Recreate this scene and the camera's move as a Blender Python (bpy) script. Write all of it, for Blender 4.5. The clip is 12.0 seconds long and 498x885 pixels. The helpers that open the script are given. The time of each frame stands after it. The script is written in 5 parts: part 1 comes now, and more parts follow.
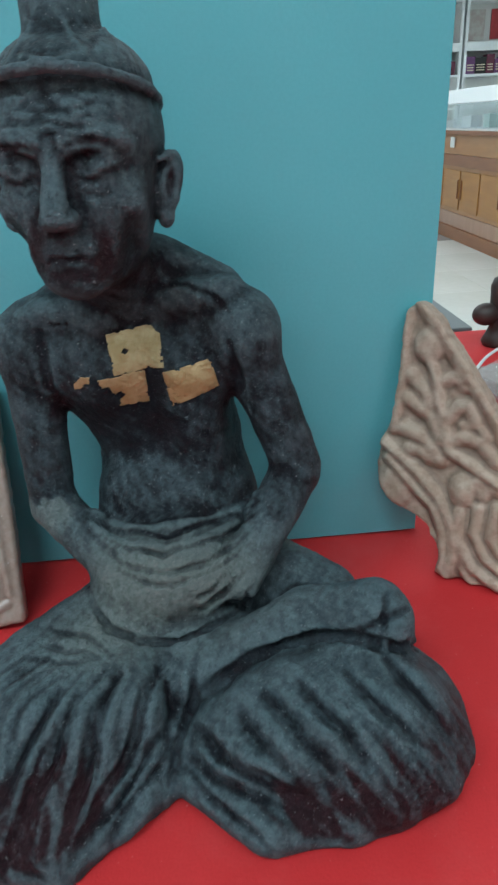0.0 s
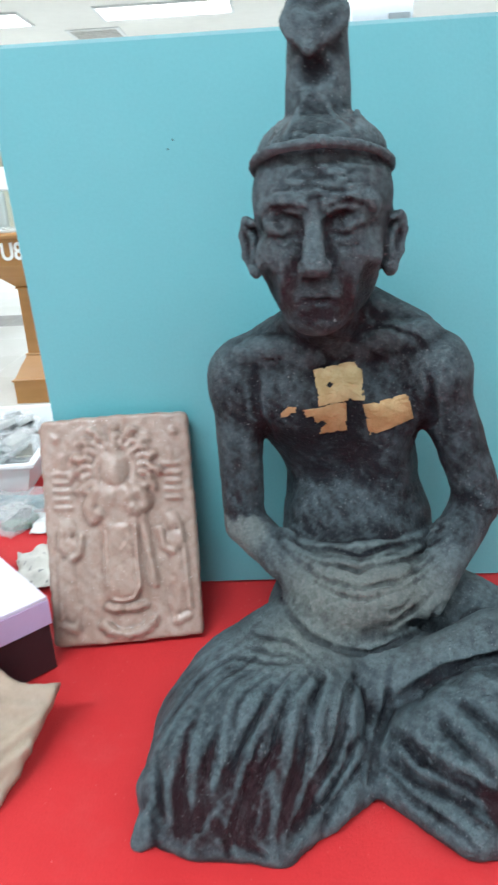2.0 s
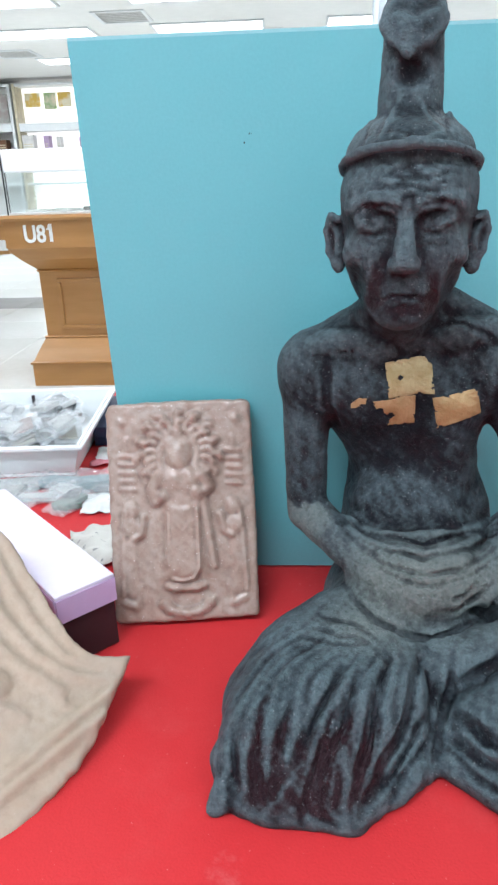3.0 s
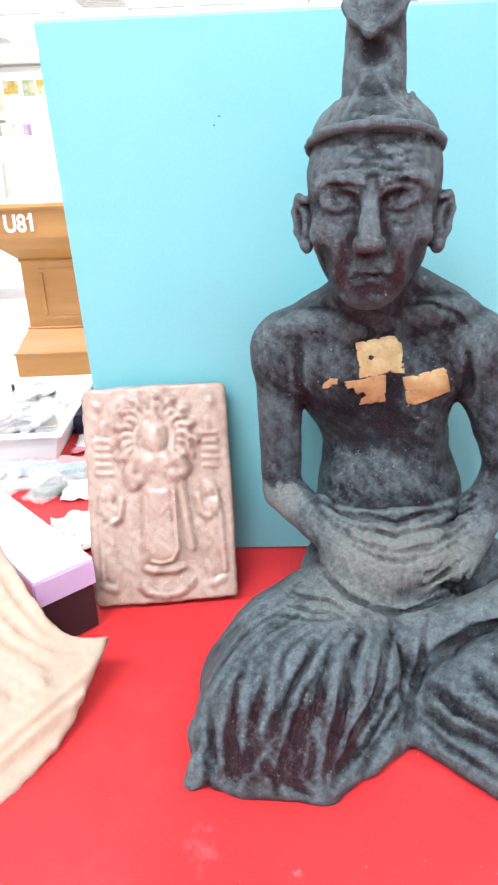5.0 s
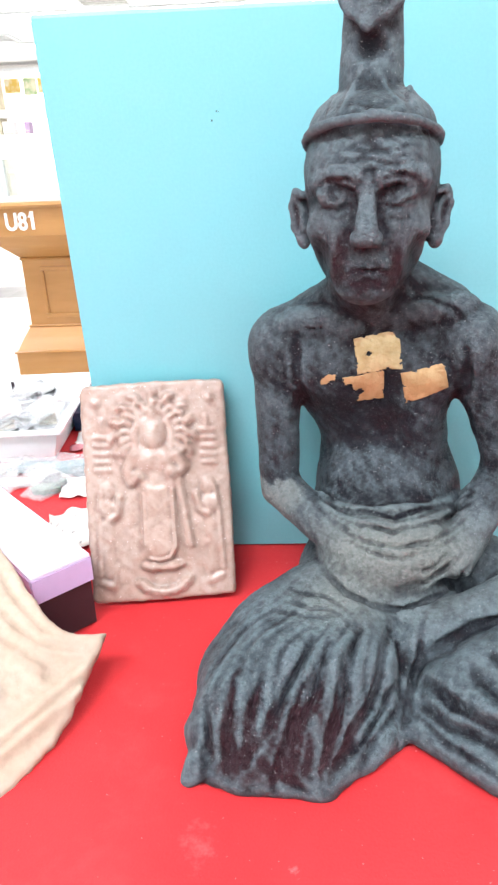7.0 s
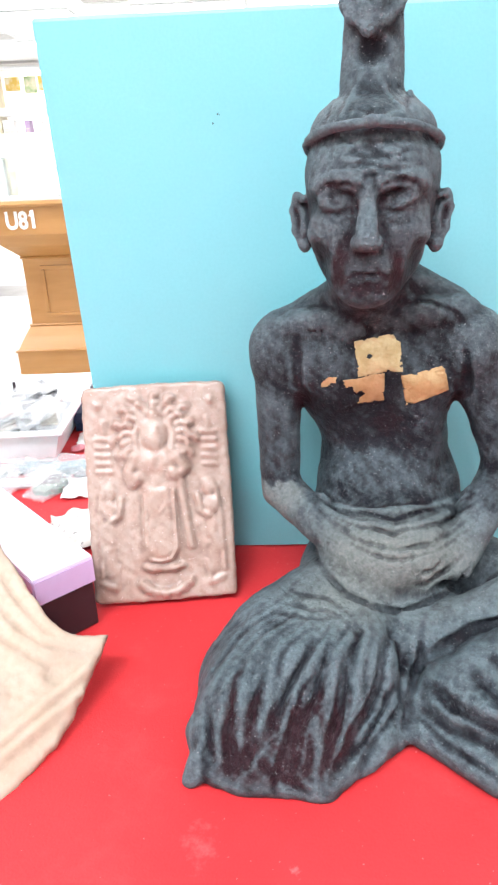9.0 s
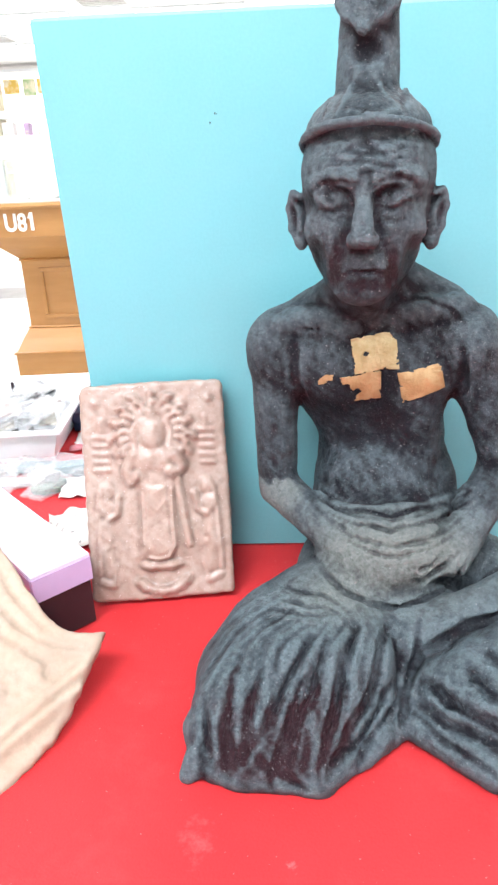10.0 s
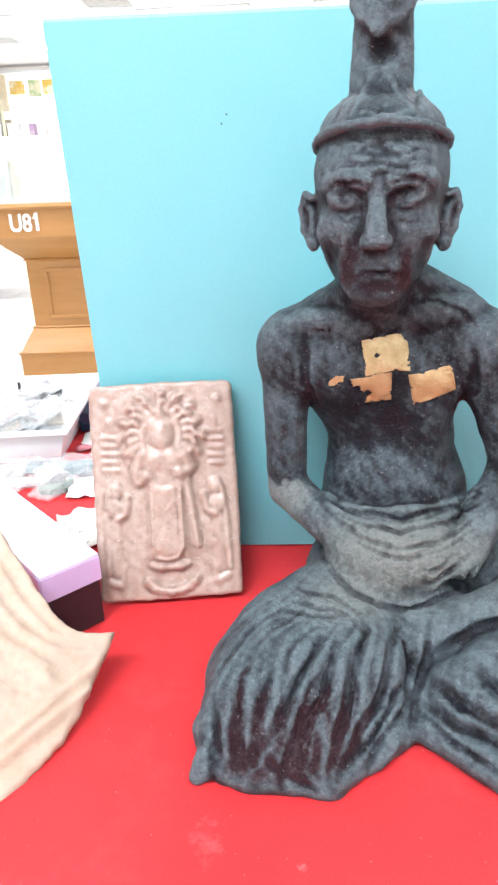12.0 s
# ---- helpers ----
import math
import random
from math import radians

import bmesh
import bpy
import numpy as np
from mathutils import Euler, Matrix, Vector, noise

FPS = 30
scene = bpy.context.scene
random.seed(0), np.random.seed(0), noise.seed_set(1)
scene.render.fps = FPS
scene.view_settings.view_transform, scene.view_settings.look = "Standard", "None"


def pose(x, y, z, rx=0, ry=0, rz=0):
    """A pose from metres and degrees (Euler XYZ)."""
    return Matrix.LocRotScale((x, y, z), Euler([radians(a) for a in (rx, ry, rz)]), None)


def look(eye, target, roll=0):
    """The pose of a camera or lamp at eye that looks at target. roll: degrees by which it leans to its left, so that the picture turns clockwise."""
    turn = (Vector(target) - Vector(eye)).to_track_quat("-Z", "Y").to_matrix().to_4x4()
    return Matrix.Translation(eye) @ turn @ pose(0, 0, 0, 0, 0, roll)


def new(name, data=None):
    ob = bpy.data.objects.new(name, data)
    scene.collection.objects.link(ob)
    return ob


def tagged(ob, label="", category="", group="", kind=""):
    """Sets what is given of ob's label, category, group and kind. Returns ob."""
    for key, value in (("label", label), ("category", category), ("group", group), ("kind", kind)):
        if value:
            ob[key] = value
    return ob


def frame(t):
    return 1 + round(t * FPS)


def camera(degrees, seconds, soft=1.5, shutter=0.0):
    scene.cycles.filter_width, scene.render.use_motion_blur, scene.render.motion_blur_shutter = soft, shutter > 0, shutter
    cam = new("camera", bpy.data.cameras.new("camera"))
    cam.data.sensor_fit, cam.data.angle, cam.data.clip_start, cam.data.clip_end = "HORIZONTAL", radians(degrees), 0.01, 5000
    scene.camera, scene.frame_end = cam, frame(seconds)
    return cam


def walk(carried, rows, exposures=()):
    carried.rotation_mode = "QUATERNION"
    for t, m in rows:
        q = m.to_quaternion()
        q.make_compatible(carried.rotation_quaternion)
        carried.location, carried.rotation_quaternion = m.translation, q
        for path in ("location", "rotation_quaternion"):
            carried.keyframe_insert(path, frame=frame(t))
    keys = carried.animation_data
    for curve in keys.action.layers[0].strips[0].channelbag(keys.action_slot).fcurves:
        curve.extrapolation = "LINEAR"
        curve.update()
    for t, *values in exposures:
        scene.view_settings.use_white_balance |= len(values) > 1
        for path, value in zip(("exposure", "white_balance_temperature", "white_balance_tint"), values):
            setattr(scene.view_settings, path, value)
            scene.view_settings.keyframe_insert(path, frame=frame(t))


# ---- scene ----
cam = camera(40.7, 12.0, soft=2.5, shutter=0.6)
PATH = [
    (0, (0.048, -0.373, 0.254), (0.156, 1.428, -0.609), -3.1),
    (0.5, (0.038, -0.381, 0.25), (0.142, 1.425, -0.603), -2.9),
    (1, (0.024, -0.381, 0.25), (0.111, 1.43, -0.593), -2.5),
    (1.5, (-0.001, -0.385, 0.249), (0.021, 1.428, -0.594), -2.1),
    (1.8, (-0.013, -0.394, 0.259), (-0.023, 1.442, -0.534), -2.5),
    (2, (-0.014, -0.406, 0.257), (-0.107, 1.464, -0.446), -3.2),
    (2.2, (-0.027, -0.411, 0.262), (-0.126, 1.458, -0.444), -2.8),
    (2.5, (-0.043, -0.419, 0.261), (-0.152, 1.447, -0.451), -1.9),
    (2.7, (-0.046, -0.418, 0.262), (-0.168, 1.444, -0.459), -1.7),
    (4.3, (-0.039, -0.424, 0.259), (-0.139, 1.43, -0.489), -2.1),
    (4.5, (-0.042, -0.425, 0.263), (-0.12, 1.43, -0.48), -1.7),
    (5, (-0.038, -0.423, 0.259), (-0.122, 1.424, -0.505), -2.2),
    (5.5, (-0.035, -0.422, 0.259), (-0.122, 1.425, -0.504), -2.5),
    (6, (-0.036, -0.423, 0.258), (-0.121, 1.426, -0.499), -2.3),
    (6.5, (-0.036, -0.422, 0.257), (-0.125, 1.425, -0.505), -2.3),
    (8.5, (-0.035, -0.424, 0.26), (-0.123, 1.418, -0.515), -2.2),
    (9, (-0.036, -0.423, 0.26), (-0.127, 1.419, -0.512), -2.3),
    (9.5, (-0.035, -0.423, 0.259), (-0.129, 1.418, -0.515), -2.3),
    (10, (-0.035, -0.425, 0.258), (-0.123, 1.42, -0.508), -2.3),
    (10.5, (-0.038, -0.424, 0.258), (-0.129, 1.418, -0.517), -1.9),
    (11, (-0.038, -0.427, 0.259), (-0.126, 1.421, -0.5), -1.9),
    (11.5, (-0.036, -0.426, 0.257), (-0.126, 1.417, -0.514), -2.2),
    (12, (-0.039, -0.425, 0.258), (-0.135, 1.422, -0.505), -2.1),
]
EXPOSURES = [(0, -1.74, 5700, -3), (0.5, -1.27, 5700, -2), (1.0, -1.02, 5750, -1), (1.5, -0.84, 6100, 6), (2.0, -0.98, 6050, 6), (2.5, -1.12, 5900, 6), (2.7, -1.12, 5900, 7), (4.3, -0.18, 6500, 17), (12.0, -0.2, 6500, 17)]
walk(cam, [(t, look(eye, target, roll)) for t, eye, target, roll in PATH], EXPOSURES)
STEP = 1.0           # the statue's finest detail, in millimetres
# ceiling lights: x, y, width, depth, watts
FRONT = {-3.4: (34, 29, 9, 7), -1.3: (46, 96, 30, 14)}     # watts of two unseen rows added before the table, left-weighted as key light
LIGHTS = [(x, y, 1.2, 0.3, FRONT[y][k] if y in FRONT else 50) for k, x in enumerate((-2.6, -0.6, 1.2, 3.0)) for y in (-3.4, -1.3, 2.4, 5.2)]
LIGHTS += [(x, y, 1.3, 0.5, 120 if y == 9.0 and x in (-5.2, -3.1, 3.2, 5.3) else 0) for x in (-5.2, -3.1, -1.0, 1.1, 3.2, 5.3) for y in (7.4, 9.0, 11.0)]


# ---- world and lights ----
world = bpy.data.worlds.new("world")
scene.world = world
world.use_nodes = True
world.node_tree.nodes["Background"].inputs[0].default_value = (0.9, 0.95, 1.0, 1)
world.node_tree.nodes["Background"].inputs[1].default_value = 0.25

FLOOR = -0.75
CEIL = 2.0


# ---- material helpers ----
def nodes_of(name):
    m = bpy.data.materials.new(name)
    m.use_nodes = True
    nt = m.node_tree
    return m, nt, nt.nodes["Principled BSDF"]


def mixed(nt, fac, a, b, mode="MIX"):
    n = nt.nodes.new("ShaderNodeMix")
    n.data_type, n.blend_type = "RGBA", mode
    for sock, v in ((n.inputs[0], fac), (n.inputs[6], a), (n.inputs[7], b)):
        if hasattr(v, "is_output"):
            nt.links.new(v, sock)
        elif isinstance(v, tuple):
            sock.default_value = (*v, 1)
        else:
            sock.default_value = v
    return n.outputs[2]


def noisy(nt, scale, detail=4, rough=0.55, lo=0.35, hi=0.65, stretch=(1, 1, 1), coords="Object"):
    tc = nt.nodes.new("ShaderNodeTexCoord")
    mp = nt.nodes.new("ShaderNodeMapping")
    mp.inputs["Scale"].default_value = stretch
    nt.links.new(tc.outputs[coords], mp.inputs[0])
    n = nt.nodes.new("ShaderNodeTexNoise")
    n.inputs["Scale"].default_value, n.inputs["Detail"].default_value, n.inputs["Roughness"].default_value = scale, detail, rough
    nt.links.new(mp.outputs[0], n.inputs["Vector"])
    r = nt.nodes.new("ShaderNodeMapRange")
    r.inputs[1].default_value, r.inputs[2].default_value = lo, hi
    nt.links.new(n.outputs[0], r.inputs[0])
    return r.outputs[0]


def bumped(nt, bsdf, height, strength, distance):
    b = nt.nodes.new("ShaderNodeBump")
    b.inputs["Strength"].default_value, b.inputs["Distance"].default_value = strength, distance
    nt.links.new(height, b.inputs["Height"])
    if bsdf.inputs["Normal"].links:
        nt.links.new(bsdf.inputs["Normal"].links[0].from_socket, b.inputs["Normal"])
    nt.links.new(b.outputs[0], bsdf.inputs["Normal"])


def simple(name, a, b=None, rough=0.5, scale=20, bump=0.0, dist=0.001, metal=0.0, stretch=(1, 1, 1), fine=None, emit=0.0, spread=(0.35, 0.65), spec=0.5):
    """A plain painted, printed or wooden surface: two tones at one scale, a finer grain at another."""
    m, nt, p = nodes_of(name)
    b = b or tuple(c * 0.8 for c in a)
    col = mixed(nt, noisy(nt, scale, lo=spread[0], hi=spread[1], stretch=stretch), a, b)
    grain = noisy(nt, fine or scale * 9, stretch=stretch, lo=0.3, hi=0.7)
    col = mixed(nt, mixed(nt, grain, (0.0, 0.0, 0.0), (0.25, 0.25, 0.25)), col, tuple(c * 0.82 for c in a))
    nt.links.new(col, p.inputs["Base Color"])
    p.inputs["Roughness"].default_value, p.inputs["Metallic"].default_value = rough, metal
    p.inputs["Specular IOR Level"].default_value = spec
    if emit:
        p.inputs["Emission Color"].default_value = (*a, 1)
        p.inputs["Emission Strength"].default_value = emit
    if bump:
        bumped(nt, p, grain, bump, dist)
    return m


# statue: dark slate paint under patchy blue-grey dust with painted shading, with wine-brown undercoat showing
def weighted(nt, terms, offset, scale):
    """offset plus a sum of weighted values, times scale, kept between 0 and 1."""
    total = offset * scale
    for v, w in terms:
        n = nt.nodes.new("ShaderNodeMath")
        n.operation = "MULTIPLY_ADD"
        nt.links.new(v, n.inputs[0])
        n.inputs[1].default_value = w * scale
        if hasattr(total, "is_output"):
            nt.links.new(total, n.inputs[2])
        else:
            n.inputs[2].default_value = total
        total = n.outputs[0]
    n.use_clamp = True
    return total


def statue_material():
    m, nt, p = nodes_of("slate_painted_clay")
    at = nt.nodes.new("ShaderNodeAttribute")
    at.attribute_name = "dust_shade"
    red = nt.nodes.new("ShaderNodeAttribute")
    red.attribute_name = "undercoat"
    ash = nt.nodes.new("ShaderNodeAttribute")
    ash.attribute_name = "ashen"
    broad = noisy(nt, 55, 7, 0.6, 0.3, 0.7)
    fine = noisy(nt, 300, 8, 0.75, 0.3, 0.7)
    streak = noisy(nt, 150, 6, 0.72, 0.38, 0.64, stretch=(1, 1, 0.3))
    specks = noisy(nt, 1000, 2, 0.5, 0.68, 0.74)
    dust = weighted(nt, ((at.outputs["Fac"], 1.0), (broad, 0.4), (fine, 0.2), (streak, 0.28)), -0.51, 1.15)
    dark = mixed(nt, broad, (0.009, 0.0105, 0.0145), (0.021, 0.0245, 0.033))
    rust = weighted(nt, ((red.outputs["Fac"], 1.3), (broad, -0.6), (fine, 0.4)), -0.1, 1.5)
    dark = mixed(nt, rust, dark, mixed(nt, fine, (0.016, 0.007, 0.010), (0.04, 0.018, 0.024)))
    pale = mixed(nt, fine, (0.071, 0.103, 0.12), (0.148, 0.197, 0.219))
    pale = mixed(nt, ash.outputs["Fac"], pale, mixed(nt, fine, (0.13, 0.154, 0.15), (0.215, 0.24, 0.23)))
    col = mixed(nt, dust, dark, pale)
    # random pale specks painted in as tiny glints
    col = mixed(nt, mixed(nt, specks, (0, 0, 0), (0.5, 0.5, 0.5)), col, (0.42, 0.45, 0.47))
    nt.links.new(col, p.inputs["Base Color"])
    r = nt.nodes.new("ShaderNodeMapRange")
    r.inputs[3].default_value, r.inputs[4].default_value = 0.4, 0.65
    nt.links.new(dust, r.inputs[0])
    nt.links.new(r.outputs[0], p.inputs["Roughness"])
    p.inputs["Specular IOR Level"].default_value = 0.18
    bumped(nt, p, noisy(nt, 170, 7, 0.75, 0.2, 0.8), 0.8, 0.0025)
    bumped(nt, p, noisy(nt, 110, 4, 0.6, 0.25, 0.75, stretch=(1, 1, 0.25)), 0.5, 0.0018)
    bumped(nt, p, noisy(nt, 700, 3, 0.6, 0.2, 0.8), 0.9, 0.0009)
    return m


def clay_material(name, a, b, c, pits=0.4, gloss=0.7, glint=0.1, smoke=0.0, recess=0.6):
    m, nt, p = nodes_of(name)
    col = mixed(nt, noisy(nt, 45, 5, 0.6), a, b)
    col = mixed(nt, noisy(nt, 210, 4, 0.6, 0.45, 0.75), col, c)
    hollow_shade = nt.nodes.new("ShaderNodeAttribute")
    hollow_shade.attribute_name = "hollow_shade"
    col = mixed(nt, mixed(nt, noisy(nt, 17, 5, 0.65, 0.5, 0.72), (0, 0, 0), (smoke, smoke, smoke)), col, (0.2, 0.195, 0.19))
    # hollows are darkened here, shade painted into the clay, with faint random staining
    stain_shade = weighted(nt, ((hollow_shade.outputs["Fac"], recess), (noisy(nt, 120, 5, 0.7), 0.3)), -0.2, 1.0)
    col = mixed(nt, stain_shade, col, tuple(v * 0.55 for v in c))
    # glints painted into the colour as random pale specks
    speckle = noisy(nt, 800, 2, 0.5, 0.7, 0.76)
    col = mixed(nt, mixed(nt, speckle, (0, 0, 0), (glint, glint, glint)), col, (0.75, 0.7, 0.66))
    nt.links.new(col, p.inputs["Base Color"])
    p.inputs["Roughness"].default_value = gloss
    bumped(nt, p, noisy(nt, 300, 6, 0.7, 0.2, 0.8), pits, 0.001)
    bumped(nt, p, noisy(nt, 90, 4, 0.6, 0.2, 0.8), pits, 0.002)
    return m


MAT_STATUE = statue_material()
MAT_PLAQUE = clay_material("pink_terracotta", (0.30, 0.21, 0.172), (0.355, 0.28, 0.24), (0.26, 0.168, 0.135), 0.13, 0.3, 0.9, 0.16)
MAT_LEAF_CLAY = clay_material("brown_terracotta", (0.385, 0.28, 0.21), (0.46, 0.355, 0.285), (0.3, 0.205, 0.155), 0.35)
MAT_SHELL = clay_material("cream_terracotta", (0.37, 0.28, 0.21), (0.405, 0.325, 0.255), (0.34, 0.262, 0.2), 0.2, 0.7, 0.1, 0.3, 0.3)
MAT_BOARD = simple("teal_paint", (0.132, 0.418, 0.472), (0.146, 0.432, 0.486), 0.42, 6, 0.1, 0.0006, fine=500)
MAT_BOARD_EDGE = simple("pale_teal_edge", (0.24, 0.5, 0.55), (0.28, 0.55, 0.6), 0.6, 60)
MAT_SPECK = simple("grey_speck", (0.05, 0.14, 0.15), None, 0.7, 300)
MAT_CLOTH = simple("red_cloth", (0.53, 0.024, 0.028), (0.57, 0.033, 0.037), 0.75, 9, 0.25, 0.0006, fine=900, spec=0.25)
def dusty_cloth(m):
    """Pale lint and a few smudges on the cloth."""
    nt = m.node_tree
    p = nt.nodes["Principled BSDF"]
    col = p.inputs["Base Color"].links[0].from_socket
    col = mixed(nt, mixed(nt, noisy(nt, 420, 2, 0.5, 0.73, 0.78), (0, 0, 0), (0.35, 0.35, 0.35)), col, (0.7, 0.3, 0.3))
    col = mixed(nt, mixed(nt, noisy(nt, 11, 6, 0.7, 0.52, 0.82), (0, 0, 0), (0.2, 0.2, 0.2)), col, (0.62, 0.16, 0.16))
    tc = nt.nodes.new("ShaderNodeTexCoord")
    for place, size, strength in (((-0.072, -0.232, 0), (0.009, 0.013, 1), 0.11), ((-0.034, -0.243, 0), (0.003, 0.003, 1), 0.3)):
        mp = nt.nodes.new("ShaderNodeMapping")
        mp.vector_type = "TEXTURE"
        mp.inputs["Location"].default_value, mp.inputs["Scale"].default_value = place, size
        nt.links.new(tc.outputs["Object"], mp.inputs[0])
        ln = nt.nodes.new("ShaderNodeVectorMath")
        ln.operation = "LENGTH"
        nt.links.new(mp.outputs[0], ln.inputs[0])
        near = weighted(nt, ((ln.outputs["Value"], -1.0), (noisy(nt, 160, 6, 0.7), 1.4)), 0.1, strength)
        col = mixed(nt, near, col, (0.72, 0.36, 0.36))
    nt.links.new(col, p.inputs["Base Color"])


dusty_cloth(MAT_CLOTH)
MAT_GOLD = simple("gold_leaf", (0.40, 0.285, 0.145), (0.32, 0.205, 0.09), 0.42, 130, 0.5, 0.0006, metal=0.35, fine=500, spread=(0.4, 0.62))
MAT_GOLD_PALE = simple("pale_gold_leaf", (0.45, 0.365, 0.2), (0.35, 0.26, 0.12), 0.4, 130, 0.5, 0.0006, metal=0.35, fine=500, spread=(0.4, 0.62))
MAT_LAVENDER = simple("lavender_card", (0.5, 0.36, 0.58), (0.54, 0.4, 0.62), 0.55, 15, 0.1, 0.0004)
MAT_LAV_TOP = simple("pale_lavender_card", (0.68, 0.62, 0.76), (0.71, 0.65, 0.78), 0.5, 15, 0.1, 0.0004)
MAT_BLACK = simple("black_card", (0.02, 0.012, 0.016), (0.03, 0.018, 0.022), 0.5, 20)
MAT_NAVY = simple("navy_card", (0.02, 0.03, 0.08), None, 0.5, 20)
MAT_WHITE = simple("white_plastic", (0.78, 0.8, 0.81), (0.72, 0.75, 0.77), 0.35, 12)
MAT_WALL = simple("white_wall_paint", (0.78, 0.78, 0.76), (0.74, 0.74, 0.72), 0.8, 1.5, 0.1, 0.001, fine=60)
MAT_CEIL = simple("ceiling_paint", (0.86, 0.85, 0.83), (0.82, 0.81, 0.79), 0.85, 0.8, fine=8)
MAT_FLOOR = simple("pale_floor_tile", (0.68, 0.68, 0.64), (0.74, 0.74, 0.71), 0.16, 0.9, fine=20)
MAT_FLOOR_DARK = simple("grey_floor_tile", (0.3, 0.29, 0.28), (0.36, 0.35, 0.34), 0.18, 3, fine=40)
MAT_WOOD = simple("golden_wood", (0.43, 0.215, 0.07), (0.37, 0.175, 0.05), 0.4, 3, 0.05, 0.001, stretch=(1, 1, 6), fine=30)
MAT_WOOD_DARK = simple("brown_wood", (0.27, 0.11, 0.045), (0.22, 0.085, 0.035), 0.4, 3, 0.05, 0.001, stretch=(1, 1, 6), fine=30)
MAT_WOOD_RED = simple("orange_wood", (0.42, 0.21, 0.085), (0.36, 0.17, 0.065), 0.35, 3, 0.05, 0.001, stretch=(1, 1, 6), fine=30)
MAT_DARK = simple("dark_brown_wood", (0.03, 0.02, 0.018), (0.045, 0.03, 0.026), 0.45, 30)
MAT_GREY_TOP = simple("grey_laminate", (0.09, 0.1, 0.105), (0.11, 0.12, 0.125), 0.5, 10)
MAT_METAL = simple("black_metal", (0.03, 0.03, 0.03), None, 0.4, 40, metal=0.6)
MAT_LAMP = simple("lamp_panel", (1.0, 0.98, 0.95), (1.0, 0.98, 0.95), 0.5, 5, emit=9.0)
MAT_PAPER = simple("white_paper", (0.75, 0.75, 0.74), (0.66, 0.67, 0.66), 0.7, 30, 0.2, 0.001)
MAT_LETTER = simple("white_letter", (0.85, 0.85, 0.83), (0.8, 0.8, 0.78), 0.5, 30)


def glass_material():
    m, nt, p = nodes_of("clear_glass")
    p.inputs["Base Color"].default_value = (0.93, 0.97, 0.97, 1)
    p.inputs["Roughness"].default_value = 0.02
    p.inputs["Transmission Weight"].default_value = 1.0
    p.inputs["IOR"].default_value = 1.45
    return m


def film_material():
    m, nt, p = nodes_of("clear_plastic_film")
    p.inputs["Base Color"].default_value = (0.9, 0.93, 0.95, 1)
    p.inputs["Roughness"].default_value = 0.1
    p.inputs["Alpha"].default_value = 0.24
    bumped(nt, p, noisy(nt, 60, 3, 0.5, 0.2, 0.8), 0.8, 0.004)
    return m


MAT_GLASS = glass_material()
MAT_FILM = film_material()


# ---- mesh helpers ----
def part(name, bm, material, parent=None, label=""):
    me = bpy.data.meshes.new(name)
    bmesh.ops.recalc_face_normals(bm, faces=bm.faces)
    bm.to_mesh(me)
    bm.free()
    me.materials.append(material)
    ob = new(name, me)
    if parent is not None:
        ob.parent = parent
    if label:
        ob["label"] = label
    return ob


def thing(name, m, label, category, group="", kind=""):
    ob = new(name)
    ob.empty_display_size = 0.02
    ob.matrix_basis = m
    return tagged(ob, label, category, group, kind)


def box(bm, x0, x1, y0, y1, z0, z1, bevel=0.0, segments=2):
    r = bmesh.ops.create_cube(bm, size=1, matrix=Matrix.Translation(((x0 + x1) / 2, (y0 + y1) / 2, (z0 + z1) / 2)) @ Matrix.Diagonal((x1 - x0, y1 - y0, z1 - z0, 1)))
    if bevel:
        edges = {e for v in r["verts"] for e in v.link_edges}
        bmesh.ops.bevel(bm, geom=list(edges), offset=bevel, segments=segments, affect="EDGES", profile=0.6)
    return bm


def boxed(name, dims, material, parent=None, bevel=0.0, label=""):
    return part(name, box(bmesh.new(), *dims, bevel), material, parent, label)


def smooth_all(ob):
    ob.data.polygons.foreach_set("use_smooth", [True] * len(ob.data.polygons))
    return ob


def mesh_object(name, verts, faces, material, smooth=True):
    me = bpy.data.meshes.new(name)
    me.from_pydata(verts.tolist() if hasattr(verts, "tolist") else verts, [], faces.tolist() if hasattr(faces, "tolist") else faces)
    me.materials.append(material)
    me.update()
    ob = new(name, me)
    return smooth_all(ob) if smooth else ob


# ---- sculpting: a field of signed distances, meshed ----
def sphere_cone(a, b, ra, rb, squash=1.0):
    """A limb from a to b with the radii ra and rb, its depth (y) scaled by squash."""
    a, b = np.array(a, float), np.array(b, float)
    ab = b - a
    ab[1] /= squash
    ll = float(ab @ ab)

    def f(x, y, z):
        px, py, pz = x - a[0], (y - a[1]) / squash, z - a[2]
        t = np.clip((px * ab[0] + py * ab[1] + pz * ab[2]) / ll, 0, 1)
        d = np.sqrt((px - t * ab[0]) ** 2 + (py - t * ab[1]) ** 2 + (pz - t * ab[2]) ** 2)
        return (d - (ra + (rb - ra) * t)) * min(1.0, squash)
    r = max(ra, rb) * max(1, squash)
    lo, hi = np.minimum(a, b) - r, np.maximum(a, b) + r
    return f, lo, hi


